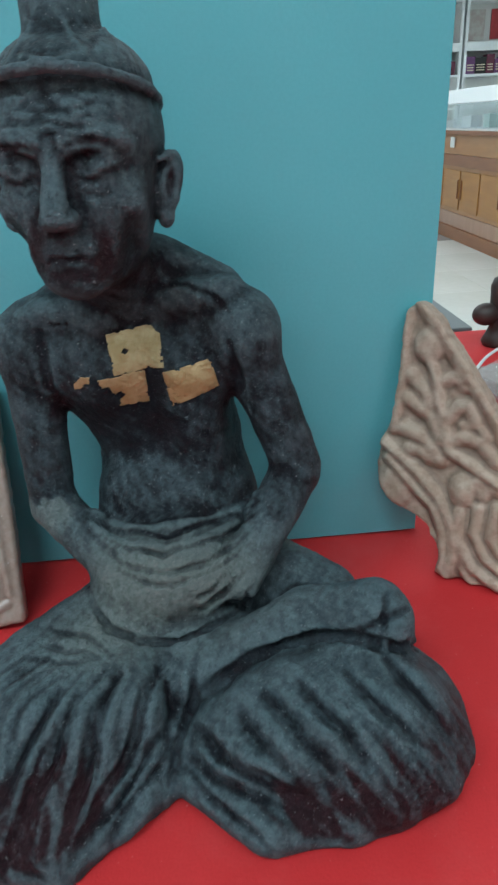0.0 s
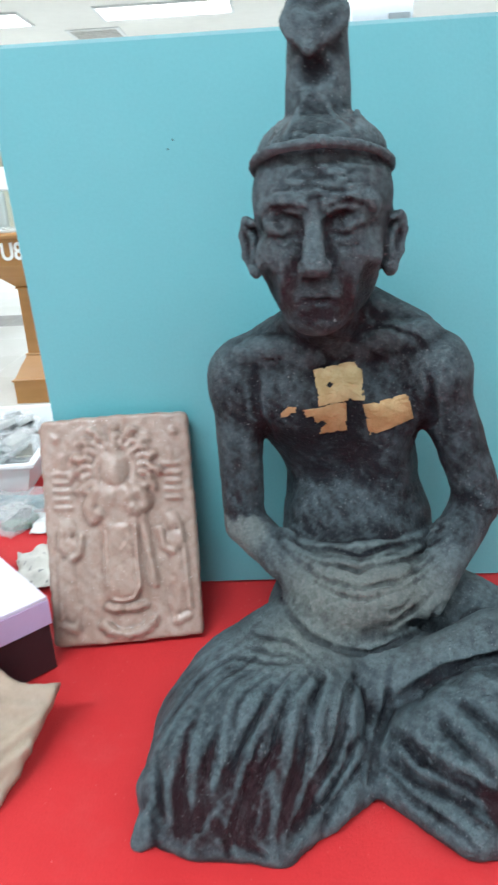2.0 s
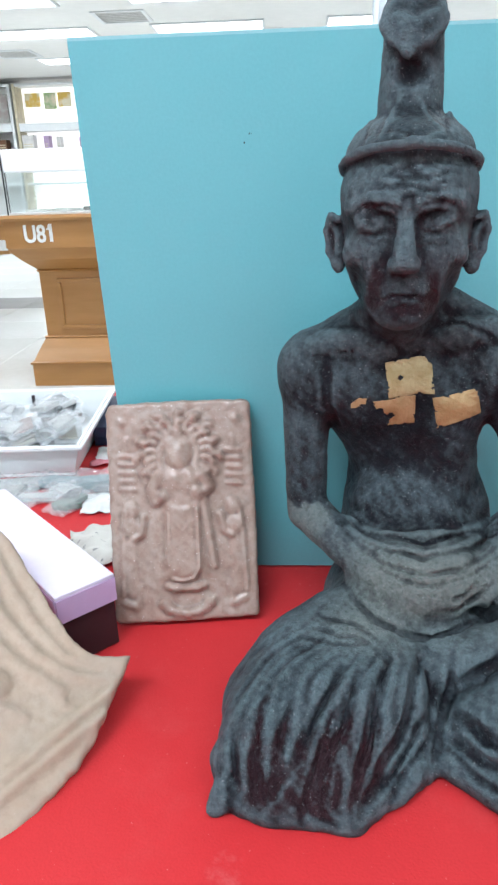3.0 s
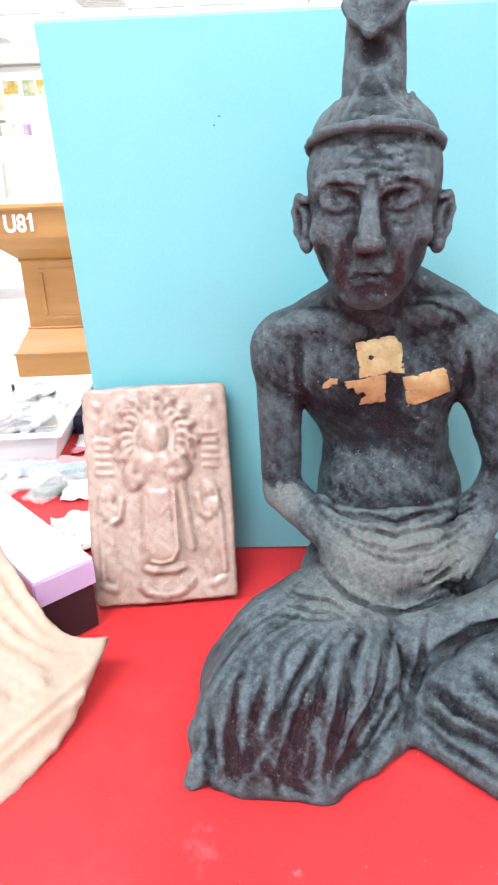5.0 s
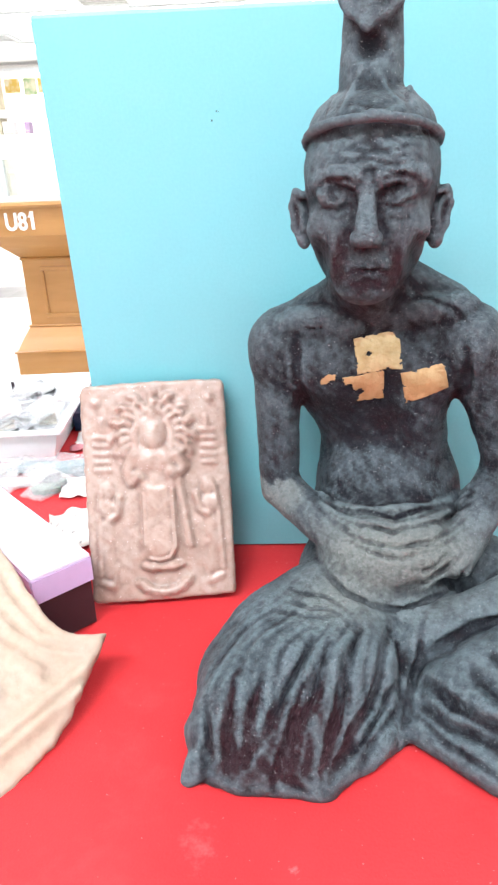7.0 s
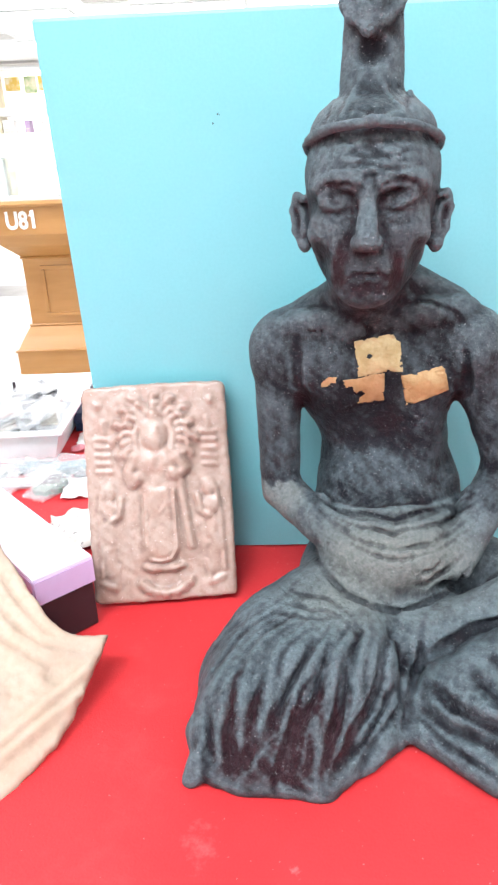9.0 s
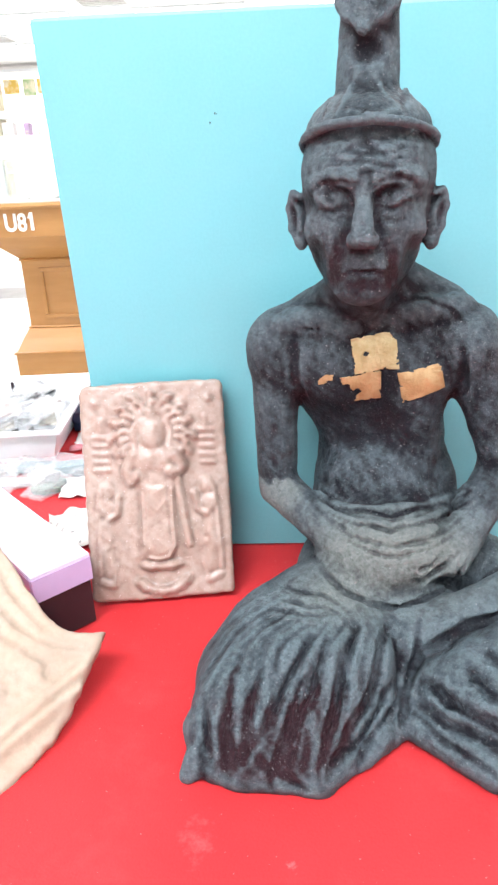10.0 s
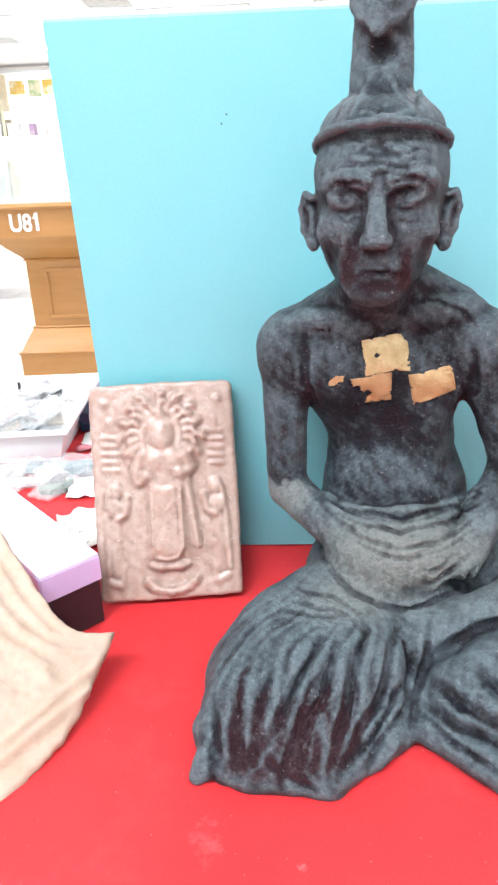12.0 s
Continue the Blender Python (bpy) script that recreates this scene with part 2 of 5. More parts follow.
def blob(c, r, yaw=0.0, pitch=0.0, roll=0.0):
    """An ellipsoid at c with radii r, turned by degrees."""
    m = np.array(Euler((radians(pitch), radians(roll), radians(yaw))).to_matrix()).T
    c, r = np.array(c, float), np.array(r, float)

    def f(x, y, z):
        px, py, pz = x - c[0], y - c[1], z - c[2]
        q = [m[i, 0] * px + m[i, 1] * py + m[i, 2] * pz for i in range(3)]
        k0 = np.sqrt(sum((q[i] / r[i]) ** 2 for i in range(3)))
        k1 = np.sqrt(sum((q[i] / r[i] ** 2) ** 2 for i in range(3)))
        return k0 * (k0 - 1) / np.maximum(k1, 1e-6)
    return f, c - r.max(), c + r.max()


class Sculpt:
    def __init__(self, lo, hi, h):
        self.h, self.lo = h, np.array(lo, float)
        self.axes = [np.arange(lo[i], hi[i] + h, h, dtype=np.float32) for i in range(3)]
        self.d = np.full([len(a) for a in self.axes], 25.0, np.float32)

    def region(self, lo, hi, pad):
        s = []
        for i in range(3):
            a = max(0, int((lo[i] - pad - self.lo[i]) / self.h))
            b = min(len(self.axes[i]), int((hi[i] + pad - self.lo[i]) / self.h) + 2)
            s.append(slice(a, max(b, a)))
        x, y, z = (self.axes[i][s[i]] for i in range(3))
        return tuple(s), x[:, None, None], y[None, :, None], z[None, None, :]

    def add(self, shape, k=3.0):
        f, lo, hi = shape
        s, x, y, z = self.region(lo, hi, k + 4)
        if min(self.d[s].shape) == 0:
            return
        a, b = self.d[s], f(x, y, z)
        w = np.maximum(k - np.abs(a - b), 0) / k
        self.d[s] = np.minimum(a, b) - w * w * k / 4

    def cut(self, shape, k=2.0):
        f, lo, hi = shape
        s, x, y, z = self.region(lo, hi, k + 4)
        if min(self.d[s].shape) == 0:
            return
        a, b = self.d[s], -f(x, y, z)
        w = np.maximum(k - np.abs(a - b), 0) / k
        self.d[s] = np.maximum(a, b) + w * w * k / 4

    def ridge(self, pts, r, k=2.0, cut=False):
        for a, b in zip(pts, pts[1:]):
            (self.cut if cut else self.add)(sphere_cone(a, b, r, r), k)

    def land(self, pts, way, reach=60.0):
        """Points moved along way until they meet the surface, with in-between points added."""
        p = []
        for a, b in zip(pts, pts[1:]):
            n = max(2, int(math.dist(a, b) / 3))
            p += [np.array(a, float) + (np.array(b, float) - np.array(a, float)) * i / n for i in range(n)]
        p = np.array(p + [np.array(pts[-1], float)])
        k, q = np.arange(len(p)), float(pts[0][0] + 2 * pts[0][2])
        p[:, 2] += 0.7 * np.sin(k * 0.47 + q) + 0.35 * np.sin(k * 1.3 + 2 * q)
        p[:, 0] += 0.5 * np.sin(k * 0.61 + 1.7 * q)
        way = np.array(way, float) / np.linalg.norm(way)
        found, out = np.zeros(len(p), bool), p.copy()
        for t in np.arange(-reach, reach, 0.8):
            q = p + way * t
            hit = (self.value(q) < 0) & ~found
            out[hit] = q[hit]
            found |= hit
        return out[found], way

    def groove(self, pts, way, r=2.0, depth=1.2, k=2.5):
        """A crease pressed into the surface, thinning out at its ends."""
        q, way = self.land(pts, way)
        n = len(q)
        for i in range(n - 1):
            f = min(1.0, 0.1 + 2.4 * min(i, n - 2 - i) / max(n - 2, 1)) * (0.78 + 0.22 * math.sin(i * 0.5 + q[0][2]))
            off = -way * (r - depth * f)
            self.cut(sphere_cone(q[i] + off, q[i + 1] + off, r * f + r * (1 - f) * 0.6, r * f + r * (1 - f) * 0.6), k)

    def coil(self, pts, way, r=2.0, proud=1.0, k=2.5):
        """A ridge laid on the surface."""
        q, way = self.land(pts, way)
        for a, b in zip(q, q[1:]):
            self.add(sphere_cone(a + way * (r - proud), b + way * (r - proud), r, r), k)

    def ripple(self, lo, hi, f):
        s, x, y, z = self.region(lo, hi, 0)
        self.d[s] += f(x, y, z)

    def soften(self, lo, hi, times):
        """Smooths the forms inside a box."""
        s = self.region(lo, hi, 0)[0]
        for _ in range(times):
            for ax in range(3):
                a = self.d[s]
                b = a.copy()
                mid, up, dn = [[slice(None)] * 3 for _ in range(3)]
                mid[ax], up[ax], dn[ax] = slice(1, -1), slice(2, None), slice(0, -2)
                b[tuple(mid)] = 0.5 * a[tuple(mid)] + 0.25 * (a[tuple(up)] + a[tuple(dn)])
                self.d[s] = b

    def mesh(self):
        d, n = self.d, np.array(self.d.shape)
        cells = [slice(0, -1), slice(1, None)]
        neg = d < 0
        count = sum(neg[cells[i], cells[j], cells[k]].astype(np.int8) for i in (0, 1) for j in (0, 1) for k in (0, 1))
        mask = (count > 0) & (count < 8)
        ci = np.argwhere(mask)
        index = np.full(mask.shape, -1, np.int64)
        index[mask] = np.arange(len(ci))
        total, hits = np.zeros((len(ci), 3)), np.zeros(len(ci))
        for ax in range(3):
            o1, o2 = [o for o in range(3) if o != ax]
            for p in (0, 1):
                for q in (0, 1):
                    off = np.zeros(3, int)
                    off[o1], off[o2] = p, q
                    c0 = ci + off
                    c1 = c0.copy()
                    c1[:, ax] += 1
                    d0, d1 = d[tuple(c0.T)], d[tuple(c1.T)]
                    cross = (d0 < 0) != (d1 < 0)
                    t = np.where(cross, d0 / np.where(cross, d0 - d1, 1), 0)
                    pos = c0.astype(float)
                    pos[:, ax] += t
                    total += pos * cross[:, None]
                    hits += cross
        verts = self.lo + self.h * total / hits[:, None]
        quads = []
        for ax in range(3):
            o1, o2 = (ax + 1) % 3, (ax + 2) % 3
            a = [slice(None)] * 3
            b = [slice(None)] * 3
            a[ax], b[ax] = slice(0, -1), slice(1, None)
            flip = neg[tuple(a)] != neg[tuple(b)]
            e = np.argwhere(flip)
            e = e[(e[:, o1] > 0) & (e[:, o2] > 0) & (e[:, o1] < n[o1] - 1) & (e[:, o2] < n[o2] - 1)]
            inside = neg[tuple(e.T)]
            four = []
            for p, q in ((1, 1), (0, 1), (0, 0), (1, 0)):
                c = e.copy()
                c[:, o1] -= p
                c[:, o2] -= q
                four.append(index[tuple(c.T)])
            quad = np.stack(four, 1)
            quad[~inside] = quad[~inside][:, ::-1]
            quads.append(quad)
        return verts, np.concatenate(quads)

    def value(self, p):
        """The distance at points p (n x 3), between the grid's corners."""
        g = (p - self.lo) / self.h
        i = np.clip(np.floor(g).astype(int), 0, np.array(self.d.shape) - 2)
        t = np.clip(g - i, 0, 1)
        out = np.zeros(len(p))
        for a in (0, 1):
            for b in (0, 1):
                for c in (0, 1):
                    w = (t[:, 0] if a else 1 - t[:, 0]) * (t[:, 1] if b else 1 - t[:, 1]) * (t[:, 2] if c else 1 - t[:, 2])
                    out += w * self.d[i[:, 0] + a, i[:, 1] + b, i[:, 2] + c]
        return out


# ---- the seated statue, sculpted in millimetres ----
def seated_statue(step):
    s = Sculpt((-100, -228, 0), (182, -8, 345), step)
    # hips, waist, rib cage
    s.add(blob((29, -68, 22), (54, 54, 36)), 4)
    s.add(blob((30, -120, 34), (30, 26, 15)), 6)
    s.add(sphere_cone((27, -50, 70), (27, -49, 104), 41, 37, 0.66), 8)
    s.add(blob((18, -48, 146), (45, 32, 40)), 12)
    s.add(blob((17, -42, 176), (34, 24, 22)), 10)
    # shoulders, arms
    s.add(sphere_cone((2, -56, 187), (-33, -53, 165), 16, 16.5), 10)
    s.add(sphere_cone((30, -57, 193), (65, -70, 170), 15, 16), 10)
    s.add(sphere_cone((26, -58, 199), (56, -62, 186), 11, 10), 8)
    s.add(blob((-34.5, -55, 160), (16, 18, 22)), 8)
    s.add(blob((67, -77, 166), (15.5, 17, 19)), 8)
    s.add(sphere_cone((-36, -56, 156), (-36, -66, 88), 13.5, 11.5), 6)
    s.add(sphere_cone((68, -78, 160), (88, -83, 102), 13.2, 11.8), 5)
    s.add(sphere_cone((-35, -69, 82), (4, -110, 60), 12, 10), 3)
    s.add(sphere_cone((87, -83, 97), (56, -114, 59), 12.5, 10), 3)
    # neck, sinews and collar bones
    s.add(sphere_cone((8, -78, 208), (14, -54, 184), 17, 21), 8)
    s.cut(blob((-18, -82, 190), (14, 9, 4)), 5)
    s.cut(blob((47, -80, 197), (14, 9, 4)), 5)
    s.cut(blob((58, -70, 202), (10, 12, 4), 0, 0, 20), 4)
    front = (0, 1, 0)
    s.coil([(6, -80, 178), (-12, -80, 180), (-32, -70, 178)], front, 4, 1.6, 5)
    s.coil([(26, -80, 180), (42, -79, 186), (62, -74, 186)], front, 4, 1.0, 6)
    s.groove([(-22, -80, 177), (-7, -80, 175), (9, -80, 171)], front, 1.3, 2.4, 1.2)
    s.groove([(31, -80, 190), (42, -80, 192), (53, -80, 188), (59, -80, 180)], front, 1.2, 0.9, 1.5)
    # chest and arm-pit creases
    s.add(blob((-4, -66, 154), (24, 13, 18)), 12)
    s.add(blob((42, -66, 154), (24, 13, 18)), 12)
    s.add(sphere_cone((42, -70, 100), (40, -72, 146), 13, 14), 14)
    s.cut(sphere_cone((20, -88, 165), (22, -82, 120), 3, 3), 7)
    s.groove([(-26, -75, 172), (-26, -75, 158), (-25, -75, 146), (-19, -74, 132)], front, 2.4, 1.8, 2.5)
    s.groove([(58, -75, 170), (60, -75, 156), (61, -75, 145), (57, -74, 134)], front, 2.4, 1.8, 2.5)
    # the cloth rolled round the waist and sagging over the hands
    s.add(sphere_cone((28, -62, 75), (28, -68, 60), 42, 44, 0.72), 3)
    s.add(blob((24, -98, 63), (36, 33, 22)), 6)
    s.add(blob((22, -112, 58), (30, 20, 16)), 6)
    down = (0.05, 0.75, -0.66)
    s.coil([(-14, -80, 80), (4, -96, 79), (19, -100, 79), (43, -96, 80), (68, -82, 82)], down, 2.8, 1.3, 2)
    s.coil([(-13, -84, 74), (4, -104, 73), (24, -108, 72), (46, -102, 74), (66, -84, 78)], down, 2.6, 1.0, 2)
    for line, r, d in (([(-10, -87, 80), (3, -99, 81), (24, -106, 80), (51, -93, 80), (68, -89, 84)], 1.3, 1.7), ([(-8, -96, 77), (4, -105, 76), (22, -115, 76), (48, -105, 77), (64, -96, 80)], 1.4, 2.2),
                       ([(-4, -105, 73), (7, -116, 72), (21, -123, 71), (42, -117, 72), (61, -103, 75)], 1.3, 1.8), ([(-1, -112, 70), (10, -122, 68), (25, -126, 67), (41, -121, 68), (55, -111, 70)], 1.2, 1.2)):
        s.groove(line, down, r, d, 1.4)
    for line, r, d in (([(21, -133, 52), (29, -131, 54), (37, -128, 53), (48, -122, 56), (60, -112, 62)], 2.2, 2.6), ([(24, -132, 60), (30, -131, 64), (36, -129, 61), (43, -127, 62), (47, -124, 65)], 1.4, 1.8), ([(28, -133, 56), (38, -130, 58), (50, -122, 60)], 1.5, 1.6)):
        s.groove(line, down, r, d, 1.6)
    # leg under the pleated skirt, viewer's left
    s.add(sphere_cone((12, -92, 34), (-36, -132, 24), 26, 28), 10)
    s.add(blob((-35, -150, 12), (46, 44, 32), 24), 10)
    s.add(blob((-60, -176, 20), (17, 20, 19)), 10)
    fan = [(-72, -187, 12, 11), (-62, -196, 8, 9), (-48, -200, 8, 9), (-33, -202, 8, 9), (-18, -202, 8, 8.5), (-4, -193, 8, 8), (8, -182, 8, 8)]
    for i, (fx, fy, fz, fr) in enumerate(fan):
        ax = -8 + 2.6 * i
        mid = ((ax * 0.45 + fx * 0.55), (-128 * 0.45 + fy * 0.55), 36 - abs(i - 3) * 1.5)
        s.add(sphere_cone((ax, -122, 42), mid, 8, 9), 12)
        s.add(sphere_cone(mid, (fx, fy, fz), 9, fr), 10)
    s.add(sphere_cone((14, -128, 26), (20, -166, 10), 14, 10), 8)

    def pleats(x, y, z):
        th = np.arctan2(x - 4, -(y + 108))
        far = np.clip((np.hypot(x - 4, y + 108) - 20) / 40, 0, 1)
        side = np.clip((0.42 - th) / 0.1, 0, 1) * np.clip((th + 1.35) / 0.3, 0, 1)
        wob = 0.1 * np.sin(np.hypot(x, y + 108) * 0.06 + 3 * th) + 0.04 * np.sin(z * 0.16 + 9 * th)
        return far * side * 0.5 * (0.6 - np.abs(np.sin(19 * (th + wob) + 0.6)))
    s.ripple((-100, -225, 0), (34, -116, 62), pleats)
    s.add(blob((-75, -199, 6), (7, 6, 8)), 4)
    s.add(blob((-66, -188, 20), (7, 9, 9)), 5)
    s.add(sphere_cone((-66, -201, 4), (-20, -205, 4), 5, 6), 7)
    s.add(sphere_cone((-73, -198, 9), (-81, -204, 3), 5, 2.4), 3)
    s.add(sphere_cone((-20, -205, 4), (16, -180, 5), 5.5, 5.5), 4)
    s.soften((-92, -225, 0), (34, -112, 66), 9)
    lap = (0.05, 0.68, -0.73)

    def fine_pleats(x, y, z):
        th = np.arctan2(x - 4, -(y + 108)) + 0.05 * np.sin(np.hypot(x, y + 108) * 0.11)
        far = np.clip((np.hypot(x - 4, y + 108) - 34) / 26, 0, 1) * np.clip((th + 1.3) / 0.3, 0, 1)
        return far * (0.3 * np.sin(47 * th + 0.4) + 0.2 * np.sin(83 * th + 1.7 + 0.04 * y))
    s.ripple((-100, -225, 0), (26, -116, 62), fine_pleats)

    def to_hem(line):
        """Carries a fold that ends low on to the hem."""
        a, b = line[-2], line[-1]
        return line + [tuple(q + 0.8 * (q - p) for p, q in zip(a, b))[:2] + (max(1.0, b[2] - 9),)] if b[2] < 24 else line
    folds = [([(-21, -160, 47), (-28, -173, 43), (-36, -184, 31), (-46, -194, 19)], 2.4, 2.2), ([(-15, -165, 47), (-18, -175, 43), (-22, -183, 34), (-30, -193, 22), (-33, -203, 14)], 3.2, 3.6), ([(-4, -164, 47), (-7, -177, 38), (-10, -186, 28), (-15, -197, 17), (-18, -206, 12)], 3.0, 3.6),
             ([(17, -150, 42), (13, -164, 40), (10, -171, 32), (4, -180, 22), (-7, -193, 11)], 2.8, 3.0), ([(16, -171, 26), (9, -182, 20), (0, -191, 13), (-12, -202, 11)], 2.0, 2.2), ([(24, -167, 19), (14, -183, 16), (3, -194, 12)], 1.6, 1.6)]
    folds += [([(-58, -172, 34), (-60, -184, 26), (-61, -193, 18), (-60, -205, 10)], 3.0, 3.4), ([(-71, -179, 22), (-71, -192, 16), (-72, -202, 11)], 2.2, 2.2), ([(-46, -178, 39), (-50, -187, 29), (-52, -196, 21)], 2.4, 2.2), ([(2, -156, 48), (-4, -170, 45), (-6, -176, 39)], 1.6, 1.6),
              ([(-46, -202, 11), (-39, -208, 9), (-27, -212, 7)], 1.8, 1.6), ([(-26, -180, 38), (-33, -192, 22), (-38, -202, 12)], 1.6, 1.4)]
    for line, r, d in folds:
        s.groove(to_hem(line), lap, r, d * 0.75, 3)
        s.groove(line, lap, 1.0, 1.5, 1.0)
    for line in ([(-40, -143, 49), (-24, -149, 51), (-7, -148, 51)], [(-31, -128, 52), (-14, -137, 53), (-2, -147, 51)], [(-34, -136, 50), (-22, -142, 51), (-10, -146, 51)]):
        s.groove(line, lap, 1.3, 0.55, 2)
    s.coil([(28, -140, 42), (27, -156, 34), (21, -170, 22), (13, -182, 12), (2, -198, 7)], lap, 3.4, 1.4, 3)
    # crossed leg, viewer's right: shin and foot on top, knee mound with slanting folds below
    s.add(sphere_cone((62, -82, 40), (96, -104, 34), 24, 20), 10)
    s.add(sphere_cone((30, -144, 30), (84, -132, 46), 13, 14), 6)
    s.add(sphere_cone((84, -132, 46), (112, -142, 56), 14, 15), 6)
    s.add(blob((114, -146, 55), (15, 17, 14), 20), 4)
    s.add(sphere_cone((104, -158, 46), (122, -154, 44), 8, 8), 4)
    s.groove([(94, -163, 51), (112, -165, 52), (132, -157, 53)], lap, 2.2, 3.2, 2)
    s.groove([(94, -160, 58), (112, -158, 64), (132, -148, 62)], lap, 2.0, 2.6, 2)
    s.groove([(104, -166, 48), (113, -160, 62), (117, -146, 70)], lap, 1.8, 2.2, 2)
    s.add(blob((91, -158, 16), (53, 44, 32), -14), 8)
    s.add(blob((114, -166, 12), (35, 41, 28), -20), 8)
    s.add(blob((58, -174, 10), (34, 27, 23), -30), 8)
    slants = [((40, -168, 28), (73, -199, 11)), ((54, -167, 38), (92, -198, 13)), ((70, -164, 43), (110, -202, 14)), ((88, -161, 44), (127, -197, 15)), ((106, -156, 43), (137, -184, 16))]
    for a, b in slants:
        m = ((a[0] + b[0]) / 2 - 1, (a[1] + b[1]) / 2 - 4, (a[2] + b[2]) / 2 + 6)
        s.add(sphere_cone(a, m, 7, 9), 10)
        s.add(sphere_cone(m, b, 9, 7), 10)

    s.add(sphere_cone((24, -175, 7), (56, -205, 8), 7, 9), 3)
    s.add(sphere_cone((60, -203, 8), (86, -203, 7), 9, 8), 3)
    s.add(sphere_cone((86, -203, 7), (106, -200, 7), 8, 8), 4)
    s.add(sphere_cone((106, -200, 7), (128, -188, 7), 8, 7), 4)
    s.add(sphere_cone((26, -170, 14), (52, -198, 15), 6, 6), 3)
    s.soften((24, -222, 0), (165, -164, 52), 10)
    s.ripple((30, -222, 4), (150, -168, 52), lambda x, y, z: np.clip((-y - 170) / 12, 0, 1) * (0.12 * np.sin((0.69 * x + 0.73 * y) * 0.9 + 0.09 * z) + 0.12 * np.sin((0.62 * x + 0.78 * y) * 2.1 + 1)))
    slanting = [([(27, -176, 19), (38, -189, 18), (55, -200, 18), (71, -209, 13), (92, -212, 5)], 3.0, 3.6), ([(31, -168, 25), (40, -185, 25), (56, -195, 23), (71, -201, 16)], 2.6, 2.8), ([(50, -176, 39), (58, -191, 37), (65, -198, 31)], 2.4, 2.2), ([(61, -172, 45), (72, -191, 41), (83, -200, 31)], 2.6, 2.6),
                ([(76, -171, 48), (89, -190, 41), (96, -200, 32)], 2.6, 2.6), ([(95, -170, 49), (106, -186, 45), (119, -193, 32)], 2.4, 2.2), ([(112, -164, 48), (122, -180, 45), (131, -187, 32)], 2.0, 1.8)]
    for line, r, d in slanting:
        s.groove(to_hem(line), lap, r, d * 0.7, 4)
        s.groove(line, lap, 0.9, 0.9, 1.2)
    for line in ([(24, -175, 14), (39, -196, 14), (56, -212, 10)], [(92, -208, 14), (98, -212, 8), (104, -210, 4)]):
        s.groove(line, lap, 1.5, 1.3, 2)
    # rolled hems over the ends of the folds
    for a, b, ra, rb in (((-72, -197, 7), (-79, -203, 3), 5, 2.4), ((-72, -198, 5), (-56, -204, 4), 5, 5), ((-56, -204, 4), (-20, -206, 4), 5, 6), ((-20, -206, 4), (16, -180, 5), 6, 5.5), ((25, -174, 6), (60, -203, 7), 6, 8), ((60, -203, 7), (90, -203, 6), 8, 7.5), ((90, -203, 6), (108, -199, 6), 7.5, 7), ((108, -199, 6), (130, -186, 7), 7, 7)):
        s.add(sphere_cone(a, b, ra, rb), 5)
    # the dark gap between foot and knee, and the line where the two legs meet
    s.groove([(30, -156, 31), (48, -152, 38), (62, -148, 43), (80, -147, 49), (96, -153, 53), (112, -160, 53), (128, -158, 48), (140, -152, 44)], lap, 3.2, 7.0, 2)
    s.groove([(33, -146, 42), (31, -157, 32), (24, -171, 20), (20, -180, 10)], lap, 1.9, 2.2, 2)
    # the shadowed edge under the sagging cloth
    s.groove([(-18, -106, 60), (-13, -120, 57), (-4, -133, 52), (9, -138, 47), (23, -138, 46), (37, -134, 46), (50, -124, 47), (64, -112, 50)], lap, 2.2, 5.0, 1.2)
    # head, turned a little to the viewer's left
    yaw = radians(-9)
    cy, sy, hx, hy, hz = math.cos(yaw), math.sin(yaw), 8.0, -94.0, 236.0

    def at(u, v, w):
        return (hx + cy * u + sy * v, hy + sy * u * 1.0 - cy * v, hz + w)
    deg = -9

    def hb(u, v, w, r, k, cut=False, tilt=0, roll=0):
        (s.cut if cut else s.add)(blob(at(u, v, w), r, deg, tilt, roll), k)

    def hl(pts, r, k, cut=False):
        s.ridge([at(*p) for p in pts], r, k, cut)
    inward = np.array(at(0, 0, 0)) - np.array(at(0, 1, 0))

    def fg(pts, r, d, k=1.5):
        s.groove([at(u, 40, w) for u, w in pts], inward, r, d, k)

    def fc(pts, r, d, k=2):
        s.coil([at(u, 40, w) for u, w in pts], inward, r, d, k)
    hb(0.5, -2, 16, (30.2, 36, 32), 6)
    hb(0, 5, -8, (26, 30, 31), 8)
    hb(0, 11, 18, (27, 25, 20), 6)
    hb(0, 21, -21, (19, 13.5, 16), 6)
    for e in (-1, 1):
        # socket, eye, lids, bags
        hb(13.2 * e - 0.8, 37.0, 8, (9.2, 5.8, 5.8), 4, True)
        hb(5.5 * e, 38, -3, (3.0, 6, 9), 4, True)
        hb(12.8 * e - 0.8, 27.9, 8.0, (8.0, 5.0, 5.2), 3)
        fc([(4 * e, 14.5), (9 * e, 16.4), (16 * e, 16), (23 * e, 12.5)], 2.6, 0.5, 4)
        fg([(4.5 * e, 12), (9 * e, 14.2), (13.5 * e, 14.6), (18.5 * e, 13.2), (23 * e, 9.6)], 1.3, 2.2, 1.0)
        fg([(7 * e, 9.5), (13.2 * e, 11.2), (19 * e, 9)], 0.9, 0.5, 1.0)
        fg([(13 * e - 0.6 + 2.4 * math.cos(a * 0.7854), 7.8 + 2.2 * math.sin(a * 0.7854)) for a in range(9)], 1.0, 0.45, 1.0)
        fg([(7 * e, 4.2), (13 * e, 2.2), (20 * e, 4.6)], 1.0, 0.3, 1.2)
